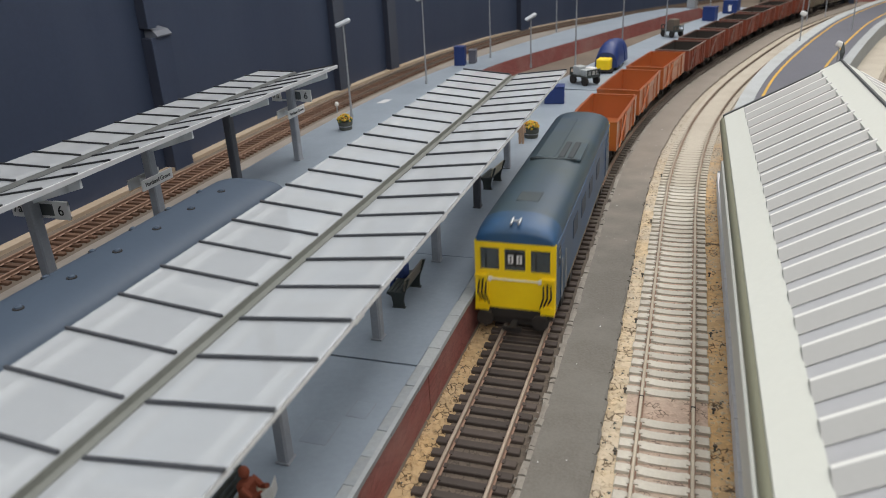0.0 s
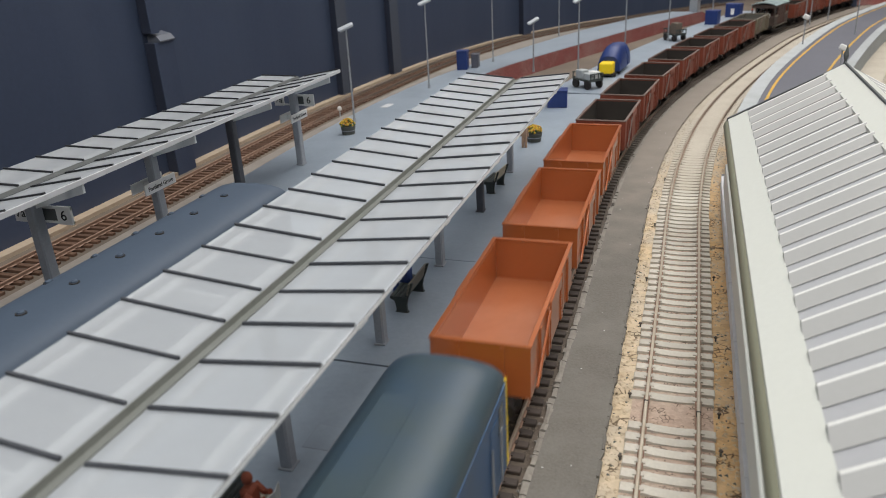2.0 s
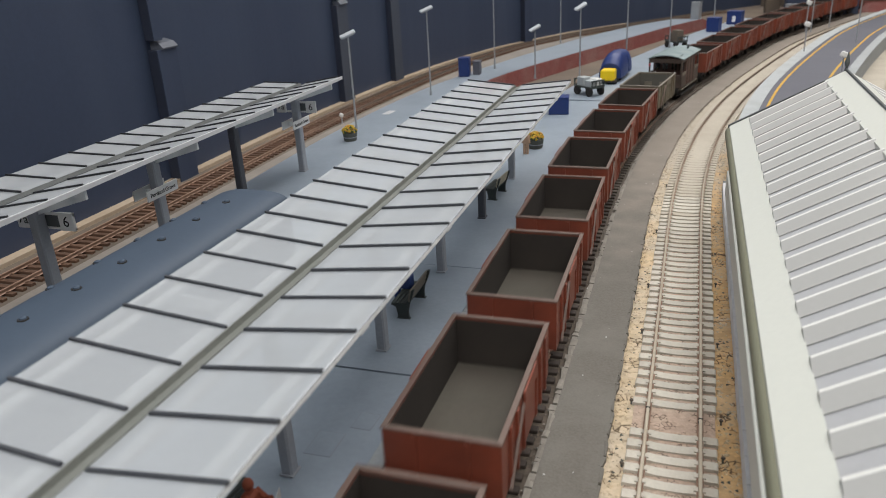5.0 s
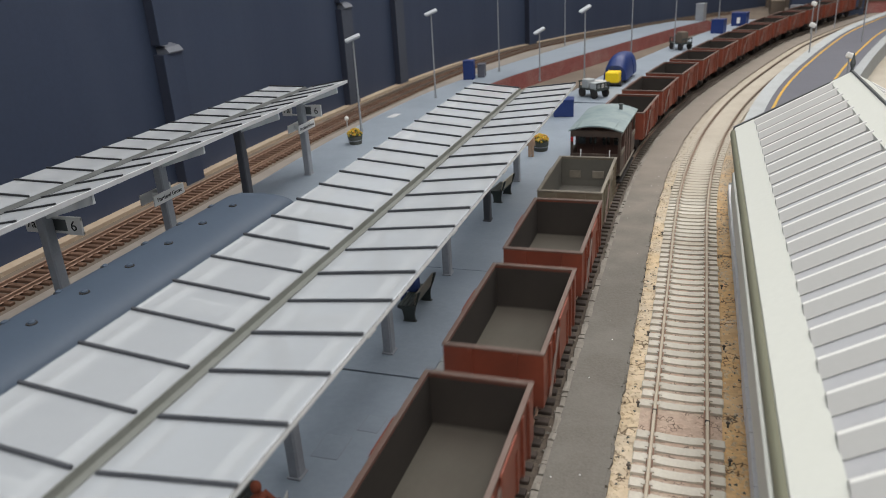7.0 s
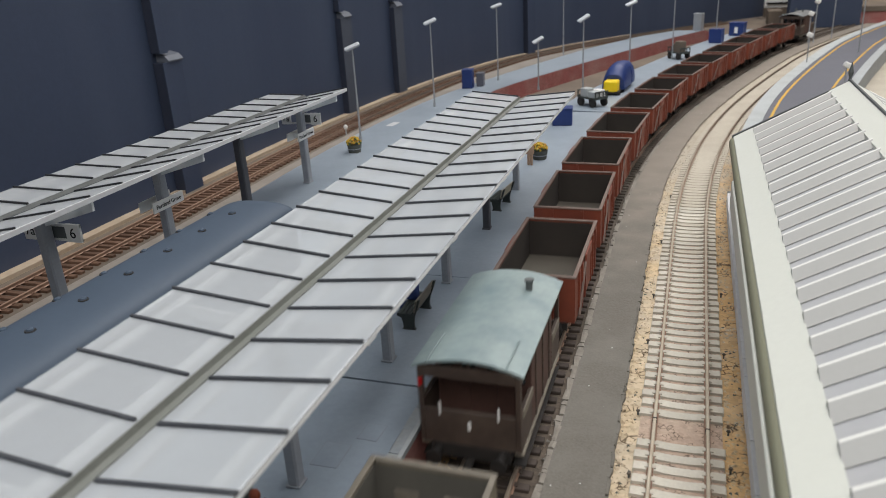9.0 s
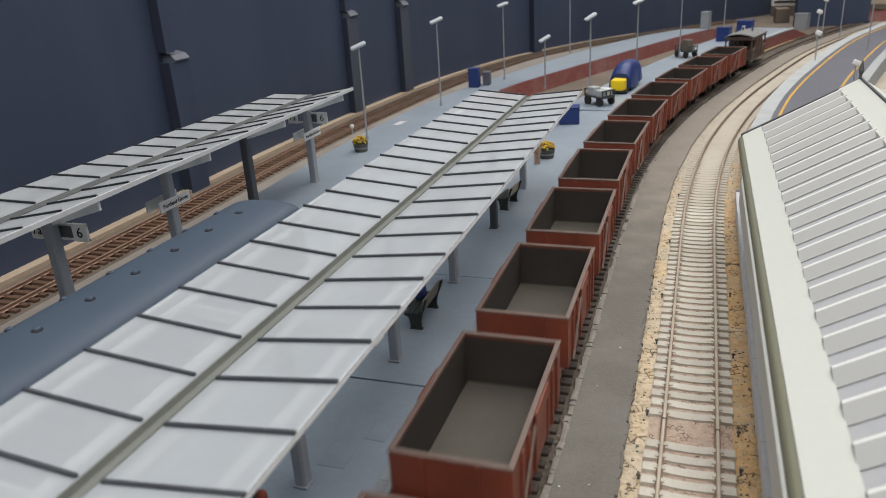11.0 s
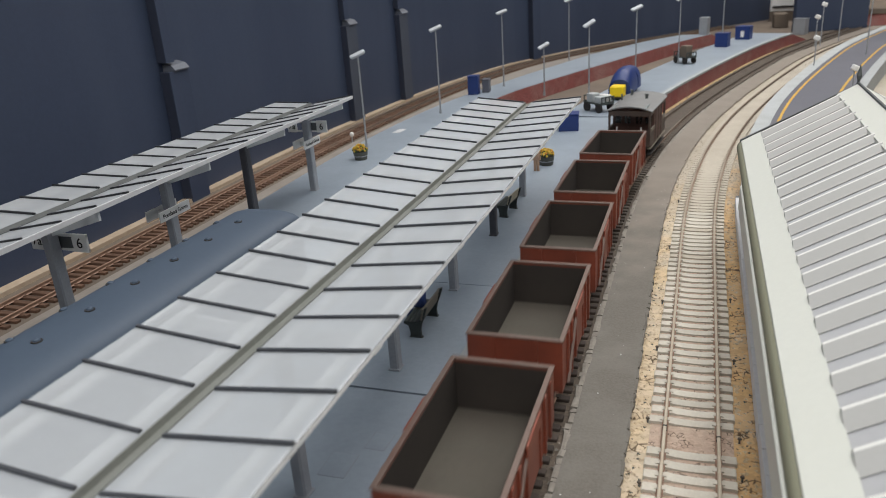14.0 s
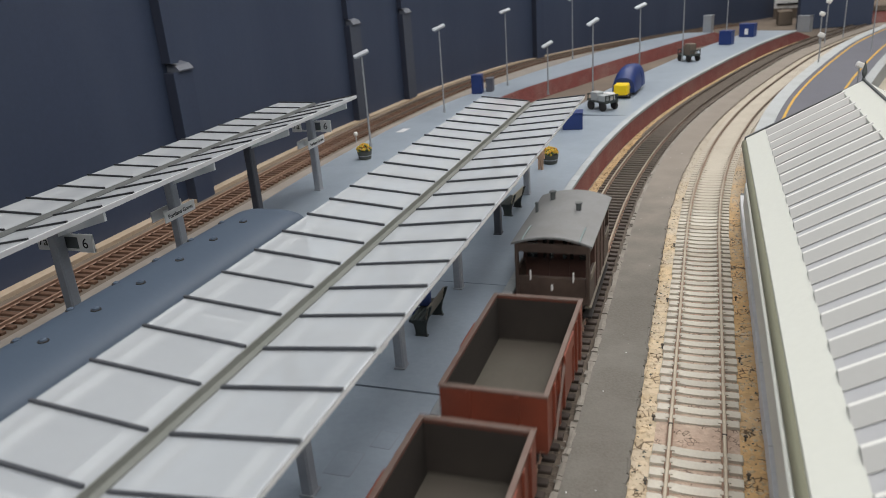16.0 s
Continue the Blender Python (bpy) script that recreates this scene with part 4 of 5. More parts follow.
def open_wagon(length, wide, floor, top, paint, inside, rim, label, ribs, steel=True):
    """A four-wheeled open wagon; y from -length/2 to length/2."""
    w = thing("open_wagon", label, "railway wagon", group="goods train")
    h, a, t = length / 2, wide / 2, 1.1
    sides = {e: part("side_panel", boxes((min(e * a, e * (a - t)), max(e * a, e * (a - t)), -h, h, floor, top)), paint, w) for e in (-1, 1)}
    ends = {e: part("end_panel", boxes((-a + t, a - t, min(e * h, e * (h - t)), max(e * h, e * (h - t)), floor, top)), paint, w) for e in (-1, 1)}
    for e in (-1, 1):
        for x in (-a * 0.45, a * 0.45):
            part("end_stanchion", boxes((x - 0.8, x + 0.8, *sorted((e * h, e * (h + 0.7))), floor - 0.5, top - 0.5)), paint, ends[e])
    lin = 0.25
    for e in (-1, 1):
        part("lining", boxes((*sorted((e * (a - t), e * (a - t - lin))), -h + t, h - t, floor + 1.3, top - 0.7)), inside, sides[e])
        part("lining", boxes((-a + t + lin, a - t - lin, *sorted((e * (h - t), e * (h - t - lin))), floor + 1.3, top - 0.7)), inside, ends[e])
    # with the inner lining, the floor's lighter tone stands for top light
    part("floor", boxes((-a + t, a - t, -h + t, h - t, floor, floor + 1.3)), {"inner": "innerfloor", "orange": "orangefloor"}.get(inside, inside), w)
    for e in (-1, 1):
        part("rim", boxes((*sorted((e * (a + 0.35), e * (a - t - 0.25))), -h - 0.35, h + 0.35, top, top + 0.8), chamfer=0.15), rim, sides[e])
        part("rim", boxes((-a + t + 0.25, a - t - 0.25, *sorted((e * (h + 0.35), e * (h - t - 0.25))), top, top + 0.8), chamfer=0.15), rim, ends[e])
    for s in (-1, 1):
        for y in ribs:
            part("side_rib", boxes((min(s * a, s * (a + 0.9)), max(s * a, s * (a + 0.9)), y - 0.7, y + 0.7, floor - 0.5, top)), paint, sides[s])
        # side door with its frame and slanting strap
        d = length * 0.13
        bm = boxes((min(s * a, s * (a + 0.5)), max(s * a, s * (a + 0.5)), -d, d, floor + 1, top - 5.5))
        for u in (-d, d):
            box(bm, min(s * a, s * (a + 1.0)), max(s * a, s * (a + 1.0)), u - 0.6, u + 0.6, floor + 0.5, top - 4.5)
        part("side_door", bm, paint, sides[s])
        part("door_flap", boxes((*sorted((s * (a + 0.36), s * (a + 1.1))), -d, d, top - 4.3, top + 0.5), chamfer=0.15), paint, sides[s])
        bm = bmesh.new()
        rod(bm, (s * (a + 1.0), -h + 6, floor + 1), (s * (a + 1.0), -d - 2, top - 2), 0.55, n=6)
        part("strap", bm, "wornrim" if steel else paint, sides[s])
        # axle guards and brake lever
        bm = boxes((min(s * 9.5, s * 11.5), max(s * 9.5, s * 11.5), -h + 1, h - 1, floor - 3.5, floor))
        for y in (-length * 0.27, length * 0.27):
            prism(bm, [(s * 10.4, 9), (s * 11.4, 9), (s * 11.4, floor - 3), (s * 10.4, floor - 3)], y - 3, y + 3)
            box(bm, min(s * 10, s * 13), max(s * 10, s * 13), y - 1.6, y + 1.6, 9.0, 12.2)
        part("solebar", bm, "black", w)
        bm = bmesh.new()
        rod(bm, (s * 13.2, -4, 12), (s * 13.2, h - 7, 9.5), 0.4, n=6)
        part("brake_lever", bm, "black", w)
    part("headstock", boxes((-14, 14, -h - 0.6, -h + 1.6, floor - 3.6, floor)), "black", w)
    part("headstock", boxes((-14, 14, h - 1.6, h + 0.6, floor - 3.6, floor)), "black", w)
    for y in (-length * 0.27, length * 0.27):
        wheelset(w, y)
    buffers(w, -h - 0.6, h + 0.6, floor - 1.6)
    return w


WAGON_TOP = 37.6
orange_wagon = open_wagon(90, 34.5, 17.6, WAGON_TOP - 0.8, "orange", "orange", "orange", "clean glossy orange high-sided open goods wagon, empty", [-30, -15, 15, 30], False)
red_wagon = open_wagon(70, 34.5, 16.8, WAGON_TOP - 0.8, "bauxite", "inner", "wornrim", "weathered red-brown mineral wagon, empty, with grime and painted shade inside", [-26, -17.5, 17.5, 26])
grey_wagon = open_wagon(70, 34.5, 17.4, WAGON_TOP - 1.2, "grey", "greyin", "greyrim", "weathered grey planked open wagon, empty", [-26, -17.5, 17.5, 26])
for x in (-7.5, 6.5):
    part("inner_plate", boxes((x - 3.4, x + 3.4, 33.2, 33.65, 24, 28.5), chamfer=0.1), "greyrim", grey_wagon, "pale plate inside the end")


def brake_van(roof_mat, label, vents, pipe, lamps):
    v = thing("brake_van", label, "brake van", group="goods train")
    h, a = 35.0, 16.5
    part("cabin", boxes((-a, a, -18, 18, 16, 43), chamfer=0.3), "vancabin", v)
    for s in (-1, 1):
        part("veranda_panel", boxes((-a + 1.6, a - 1.6, *sorted((s * 33, s * 34.4)), 16, 28.5), chamfer=0.2), "vanbrown", v)
        part("veranda_rail", boxes((-a + 1.6, a - 1.6, *sorted((s * 33.2, s * 34.4)), 40, 44)), "vanbrown", v)
        part("veranda_floor", boxes((-a + 1.1, a - 1.1, *sorted((s * 18, s * 33)), 16, 17)), "vanbrown", v)
        for x in (-4.6, 4.6):
            part("door_post", boxes((x - 0.5, x + 0.5, *sorted((s * 18, s * 18.6)), 17, 42)), "vancabin", v)
        for e in (-1, 1):
            part("corner_post", boxes((*sorted((e * a, e * (a - 1.6))), *sorted((s * 32.6, s * 34.6)), 16, 44), chamfer=0.2), "vanbrown", v)
            part("veranda_side", boxes((*sorted((e * a, e * (a - 1.1))), *sorted((s * 18, s * 32.6)), 16, 30)), "vanbrown", v)
            part("side_rail", boxes((*sorted((e * a, e * (a - 1.1))), *sorted((s * 18, s * 32.6)), 40, 44)), "vanbrown", v)
        for x in (-9.5, 9.5):
            bm = bmesh.new()
            rod(bm, (x, s * 34.8, 27), (x, s * 34.8, 31.5), 0.4, n=6)
            part("handrail", bm, "white", v, "white handrail")
        for x in (-a + 1,) if lamps else ():
            bm = bmesh.new()
            rod(bm, (x, s * 35, 37), (x, s * 35, 39.5), 0.75, n=8)
            part("tail_lamp", bm, "redlamp", v, "red tail lamp")
        bm = bmesh.new()
        rod(bm, (0, s * 34.9, 22.5), (0, s * 34.9, 25), 0.6, n=8)
        part("lamp_iron", bm, "white", v)
    bm = bmesh.new()
    prof = [(x, 44.2 + 3.6 * (1 - (x / 17.8) ** 2)) for x in np.linspace(-17.8, 17.8, 13)]
    prism(bm, [(float(x), float(z)) for x, z in prof] + [(float(x), float(z) - 0.9) for x, z in prof[::-1]], -h - 0.5, h + 0.5)
    roof = part("roof", bm, roof_mat, v, "curved grey roof", smooth=True)
    for x, y in vents:
        bm = bmesh.new()
        rod(bm, (x, y, 46.5), (x, y, 50.5), 1.3, n=10)
        rod(bm, (x, y, 50.5), (x, y, 51.1), 1.8, n=10)
        part("roof_vent", bm, "ridgegrey", roof, smooth=True)
    if pipe:
        bm = bmesh.new()
        rod(bm, (-14.2, 4, 44.5), (-14.2, 4, 50.5), 0.8, n=8)
        part("stove_pipe", bm, "ridgegrey", roof)
    for e in (-1, 1):
        for x in (-12, -4.5, 4.5, 12):
            part("end_window", boxes((x - 2.4, x + 2.4, *sorted((e * 18.05, e * 18.3)), 31, 40)), "window", v)
    for s in (-1, 1):
        bm = bmesh.new()
        pts = [(s * 12.5, -27 + 9 * math.cos(q), 46.2 + 0.5 * math.sin(q)) for q in np.linspace(0, math.pi, 7)]
        for p, q in zip(pts, pts[1:]):
            rod(bm, p, q, 0.35, n=5)
        part("roof_rail", bm, "vanroof", roof)
    for s in (-1, 1):
        part("footboard", boxes((min(s * 13, s * 17), max(s * 13, s * 17), -32, 32, 8.6, 9.4)), "black", v)
        part("upper_step", boxes((min(s * 14, s * 17), max(s * 14, s * 17), -33, 33, 14, 14.8)), "greyrim", v, "worn pale footboard")
        for y in (-12, 0, 12):
            part("side_panel", boxes((min(s * a, s * (a + 0.4)), max(s * a, s * (a + 0.4)), y - 0.5, y + 0.5, 16, 42)), "vanbrown", v)
        for y in (-25, 25):
            part("side_board", boxes((min(s * a, s * (a + 0.5)), max(s * a, s * (a + 0.5)), y - 7, y + 7, 27.5, 30.4)), "greyrim", v)
    part("underframe", boxes((-13, 13, -h, h, 11.5, 16)), "black", v)
    for y in (-19, 19):
        wheelset(v, y)
    buffers(v, -h, h, 14.5)
    return v


def locomotive():
    """Electro-diesel with flat cab fronts; front at -y."""
    v = thing("locomotive", "weathered blue locomotive with a yellow cab front", "locomotive", group="goods train")
    h, a = 102.0, 17.0
    wz = 43.6
    body = part("body", boxes((-a, a, -h + 1, h - 1, 13.5, wz), chamfer=0.5), "blue", v)
    roof = part("roof", domed_roof(a + 0.15, wz, 53.0, -h, h, 13, n=20, flat=2.5, steps=7), "blueroof", v, "weathered dark blue-grey roof", smooth=True)
    me = roof.data
    me.materials.append(M["blue"])
    for f in me.polygons:
        if f.center.y < -0.080:
            f.material_index = 1
    part("gutter_strip", boxes((-a - 0.4, a + 0.4, -h + 3, h - 3, wz - 0.5, wz + 0.2)), "blue", body)
    for x in (3.6, 8.4):
        part("roof_grille", boxes((x - 1.6, x + 1.6, -9, 20, 52.2, 53.3), chamfer=0.3), "grille", roof, "dark roof grille")
    part("roof_box", boxes((-2, 14, -10.5, 21.5, 51.2, 52.75), chamfer=0.5), "blueroof", roof)
    part("roof_hatch", boxes((-9.5, 1, -9, 74, 52.3, 53.25), chamfer=0.4), "blueroof", roof)
    part("roof_seam", boxes((-11.5, 12, -12.2, -11.4, 51.6, 53.25)), "grille", roof)
    part("exhaust_panel", boxes((-5, 5, -76.5, -64.5, 52.6, 53.2), chamfer=0.25), "sooty", roof, "sooty exhaust panel")
    bm = bmesh.new()
    for x in (-1.6, 1.6):
        rod(bm, (x, -h + 0.5, 51.8), (x, -h + 5, 52.6), 0.5, 0.65, n=8)
    rod(bm, (-1.6, -h + 3.4, 52.2), (1.6, -h + 3.4, 52.2), 0.4, n=6)
    part("horn", bm, "chrome", roof, "small bright roof horns")
    for e in (-1, 1):
        def yy(p, q):
            return (min(e * p, e * q), max(e * p, e * q))
        # cab front: lower panel, three window openings between pillars
        bm = boxes((-a, a, *yy(h - 1, h), 13.6, 31.2), (-a, a, *yy(h - 1, h), 41.0, wz + 0.3))
        for x0, x1 in ((-a, -14.6), (-6.6, -4.4), (4.4, 6.6), (14.6, a)):
            box(bm, x0, x1, *yy(h - 1, h), 31.2, 41.0)
        front = part("cab_front", bm, "yellow", v, "yellow cab front" if e < 0 else "yellow rear cab front")
        for x0, x1 in ((-14.6, -6.6), (-4.4, 4.4), (6.6, 14.6)):
            part("window", boxes((x0, x1, *yy(h - 0.9, h - 0.6), 31.2, 41.0)), "window", front)
        part("wiper", boxes((-12.4, -12.0, *yy(h, h + 0.3), 32.5, 39)), "black", front)
        part("wiper", boxes((8.6, 9.0, *yy(h, h + 0.3), 32.5, 39)), "black", front)
        part("headcode_blind", boxes((-3.6, 3.6, *yy(h - 0.58, h - 0.5), 33.2, 39.4)), "ink", front, "black headcode blind")
        for x in (-1.8, 1.8):
            bm = boxes((x - 1.1, x - 0.4, *yy(h - 0.45, h - 0.35), 34.4, 38.2), (x + 0.4, x + 1.1, *yy(h - 0.45, h - 0.35), 34.4, 38.2))
            for z in (34.4, 36.1, 37.7):
                box(bm, x - 0.4, x + 0.4, *yy(h - 0.45, h - 0.35), z, z + 0.5)
            part("headcode_bars", bm, "white", front, "white bars on the blind")
        for x in (-10.5, 10.5):
            bm = bmesh.new()
            rod(bm, (x, e * h, 27.3), (x, e * (h + 0.7), 27.3), 1.0, n=10)
            part("marker_light", bm, "white", front)
        part("front_rail", boxes((-11.5, 11.5, *yy(h, h + 0.5), 27.0, 27.5)), "white", front, "thin pale handrail")
        for s in (-1, 1):
            bm = bmesh.new()
            for i, x in enumerate((12.0, 13.6, 15.2)):
                pts = [(s * x, e * (h + 0.6), 27.5 - i * 0.7), (s * (x + 0.3), e * (h + 2.2), 21), (s * (x - 1.2), e * (h + 1.4), 16 + i)]
                for p, q in zip(pts, pts[1:]):
                    rod(bm, p, q, 0.36, n=6)
            part("jumper_cable", bm, "black", front, "black jumper cable")
            bm = boxes((min(s * 11, s * 16.8), max(s * 11, s * 16.8), *yy(h, h + 1.8), 13.0, 16.0), (min(s * 11.4, s * 12.6), max(s * 11.4, s * 12.6), *yy(h, h + 1.2), 15, 29), (min(s * 15.4, s * 16.8), max(s * 15.4, s * 16.8), *yy(h, h + 1.2), 15, 29), (min(s * 11.4, s * 16.8), max(s * 11.4, s * 16.8), *yy(h, h + 1.6), 27.6, 29.2))
            part("jumper_box", bm, "yellow", front)
        part("buffer_beam", boxes((-16, 16, *yy(h - 2, h + 0.3), 9.6, 13.8)), "black", v)
    for s in (-1, 1):
        for y in (-h + 16, h - 16):
            part("cab_door", boxes((min(s * a, s * (a + 0.25)), max(s * a, s * (a + 0.25)), y - 4, y + 4, 14.5, 39), chamfer=0.1), "blue", body)
            part("cab_window", boxes((min(s * a, s * (a + 0.3)), max(s * a, s * (a + 0.3)), y - 10 if y < 0 else y + 5, y - 5 if y < 0 else y + 10, 32, 40)), "window", body)
            for d in (-5, 5):
                bm = bmesh.new()
                rod(bm, (s * (a + 0.8), y + d, 16), (s * (a + 0.8), y + d, 34), 0.35, n=6)
                part("handrail", bm, "chrome", body)
        for y in (-48, -20, 8, 40):
            part("side_grille", boxes((min(s * a, s * (a + 0.3)), max(s * a, s * (a + 0.3)), y - 7, y + 7, 28, 37)), "louvre", body)
        part("yellow_line", boxes((min(s * a, s * (a + 0.2)), max(s * a, s * (a + 0.2)), -h + 30, h - 30, 14, 14.8)), "grey", body)
        for y in (-64, 64):
            part("bogie_frame", boxes((min(s * 12, s * 15), max(s * 12, s * 15), y - 22, y + 22, 7, 12.5), (min(s * 11, s * 16), max(s * 11, s * 16), y - 16, y - 8, 5.5, 11), (min(s * 11, s * 16), max(s * 11, s * 16), y + 8, y + 16, 5.5, 11)), "black", v)
    part("underframe", boxes((-14, 14, -h + 2, h - 2, 11, 13.6), (-13, 13, -30, 30, 6.5, 12)), "black", v)
    for y in (-77, -51, 51, 77):
        wheelset(v, y, 6.6)
    buffers(v, -h - 0.3, h + 0.3, 11.4, 11.6, 3.5)
    # black block added low under each end to deepen the shadow beneath
    for e in (-1, 1):
        part("shade_block", boxes((-13.5, 13.5, *sorted((e * (h - 7), e * (h - 1.5))), 5.6, 10.5), chamfer=0.4), "black", v)
    return v


TRAIN = []  # thing, place of its middle at the start, wheelbase
loco = locomotive()
TRAIN.append((loco, 275 + 102, 128, -3.9))


def run(master, mids, base, aside):
    for i, s in enumerate(mids):
        TRAIN.append((master if i == 0 else copy_thing(master, Matrix.Identity(4)), s, base, aside))


run(orange_wagon, [553, 660, 765], 49, -3.0)
mids = [856 + 87.2 * k for k in range(7)]
mids += [1660 + 87.3 * k for k in range(12)]
run(red_wagon, mids, 38, -1.6)
run(grey_wagon, [1463], 38, -3.0)
van_a = brake_van("vanroof", "brown brake van with a patchy green-grey roof", [(8, 20)], False, True)
TRAIN.append((van_a, 1570, 38, -4.0))
van_b = brake_van("vanroofgrey", "brown brake van with a plain grey roof", [(6, 4), (-9.5, 21)], True, False)
TRAIN.append((van_b, 2729, 38, -3.5))


# ---- small things on the platforms ----


def letters(name, text, size, m, mat, parent, label=""):
    cu = bpy.data.curves.new(name, "FONT")
    cu.body, cu.size, cu.align_x, cu.align_y, cu.extrude = text, size / 1000, "CENTER", "CENTER", 0.00008
    tmp = new(name, cu)
    me = bpy.data.meshes.new_from_object(tmp.evaluated_get(bpy.context.evaluated_depsgraph_get()))
    bpy.data.objects.remove(tmp)
    me.materials.clear()
    me.materials.append(M[mat])
    ob = new(name, me)
    ob.parent = parent
    ob.matrix_basis = m
    return tagged(ob, label)


def canopy_x(y):
    return -147.7


def number_sign(y, dx):
    x = canopy_x(y) + dx
    s = thing("number_sign", "white hanging platform number sign with black figures", "sign", at(x, y + 3.2, 0), group="platform number signs")
    bm = boxes((-12.6, 17.2, -0.5, 0.3, 65.6, 66.8), (-12.6, 17.2, -0.5, 0.3, 59.4, 60.4))
    part("frame", bm, "white", s)
    part("screen", boxes((2.4, 9.5, -0.3, 0.25, 60.4, 65.6)), "ridgegrey", s, "dark grey blank panel")
    for x0, x1, tx in ((-12.6, -5.6, "7a"), (9.6, 17.2, "6")):
        b = part("panel", boxes((x0, x1, -0.9, 0.4, 59.1, 67.0), chamfer=0.15), "white", s)
        letters("figure_text", tx, 5.6 if len(tx) > 1 else 6.3, at((x0 + x1) / 2, -1.0, 63.0, 0, 90), "ink", b, "black figures")


def name_sign(y0, y1):
    y = (y0 + y1) / 2
    x = canopy_x(y)
    s = thing("station_sign", "white station name board with black lettering", "sign", at(x - 1.8, y, 0), group="station name boards")
    for d in (-1, 1):
        b = part("board", boxes((d * 4.0 - 0.4, d * 4.0 + 0.4, -(y1 - y0) / 2, (y1 - y0) / 2, 50.0, 55.4), chamfer=0.15), "white", s)
        if d > 0:
            letters("name_text", "Portland Grove", 3.1, at(4.5, 0, 52.6, 90, 90), "ink", b, "black station name")
    part("clamp", boxes((-4, 4, -3.3, -2.7, 51, 54), (-4, 4, 2.7, 3.3, 51, 54)), "white", s)


number_sign(226, -1.2)
number_sign(451, -3.6)
name_sign(289.5, 313.5)
name_sign(440, 463)


def street_lamp(x, y, top, tilt, rz=0, z0=PZ):
    p = thing("platform_lamp", "tall grey platform lamp with a white flat lantern", "lamp", at(x, y, 0, rz), group="platform lamps")
    bm = bmesh.new()
    rod(bm, (0, 0, z0), (0, 0, z0 + 4), 1.5, 1.2, n=10)
    rod(bm, (0, 0, z0 + 4), (0, 0, top), 0.85, 0.65, n=10)
    part("post", bm, "galv", p, smooth=True)
    lean = Matrix.Rotation(radians(-tilt), 3, "Y") @ Matrix.Rotation(radians(14), 3, "X")
    bm = bmesh.new()
    box(bm, -6.5, 6.5, -2.7, 2.7, top - 0.3, top + 1.6, chamfer=0.6)
    bmesh.ops.rotate(bm, matrix=lean, cent=(0, 0, top), verts=bm.verts)
    head = part("lantern", bm, "lantern", p, "white lantern body")
    bm = bmesh.new()
    box(bm, -5.6, 5.6, -2.6, 2.6, top - 0.8, top - 0.25)
    bmesh.ops.rotate(bm, matrix=lean, cent=(0, 0, top), verts=bm.verts)
    part("diffuser", bm, "galv", head)


for x, y, top, tilt in ((-161, 573, 96.0, 20), (-144, 721.5, 101.5, 20), (-117.5, 883, 103.5, 16), (-56, 817, 71.5, 26), (-3, 781, 95.5, 28), (36, 866, 102.5, 20), (-76, 1106, 101, 18), (76, 1046, 100, 24), (132, 1214, 104, 24)):
    street_lamp(x, y, top, tilt, 30)


def post_lamp(x, y, top):
    p = thing("side_platform_lamp", "short grey post with a white box lantern", "lamp", at(x, y, 0, 15), group="curved platform lamps")
    bm = bmesh.new()
    rod(bm, (0, 0, PZ), (0, 0, top - 6), 0.8, n=8)
    part("post", bm, "galv", p, smooth=True)
    bm = boxes((-3.4, 3.4, -2.4, 2.4, top - 6, top - 0.5), chamfer=1.0)
    bmesh.ops.rotate(bm, matrix=Matrix.Rotation(radians(24), 3, "Y"), cent=(0, 0, top - 4), verts=bm.verts)
    part("lantern", bm, "white", p, "white box lantern")


for x, y, top in ((245, 824, 45), (232, 1005, 54), (254, 1189, 62), (261, 1192, 78), (292, 1249, 112), (302, 1093, 112)):
    post_lamp(x, y, top)


def planter(x, y):
    p = thing("flower_planter", "dark half-barrel planter full of yellow flowers", "planter", at(x, y, PZ), group="planters")
    bm = bmesh.new()
    rod(bm, (0, 0, 0), (0, 0, 6.5), 4.9, 6.0, n=18)
    part("tub", bm, "tub", p, smooth=True)
    bm = bmesh.new()
    rod(bm, (0, 0, 2.8), (0, 0, 3.4), 5.6, 5.7, n=18)
    part("hoop", bm, "galv", p)
    for nm, mat, n, sz in (("leaves", "leaf", 34, 1.1), ("yellow_flowers", "flower_y", 75, 1.05), ("orange_flowers", "flower_o", 26, 0.85)):
        bm = bmesh.new()
        for _ in range(n):
            a, r = random.uniform(0, 6.28), 5.8 * math.sqrt(random.random())
            z = 6.4 + 4.6 * (1 - (r / 6.4) ** 2) + random.uniform(-0.7, 0.7) + (0 if mat == "leaf" else 0.5)
            m = Matrix.LocRotScale(Vector((r * math.cos(a), r * math.sin(a), z)), Euler((random.random() * 3, random.random() * 3, 0)), Vector((sz, sz, sz * 0.6)))
            bmesh.ops.create_icosphere(bm, subdivisions=1, radius=random.uniform(0.7, 1.2), matrix=m)
        tagged(part(nm, bm, mat, p), kind="stuff")


planter(-150, 536)
planter(0.5, 531)


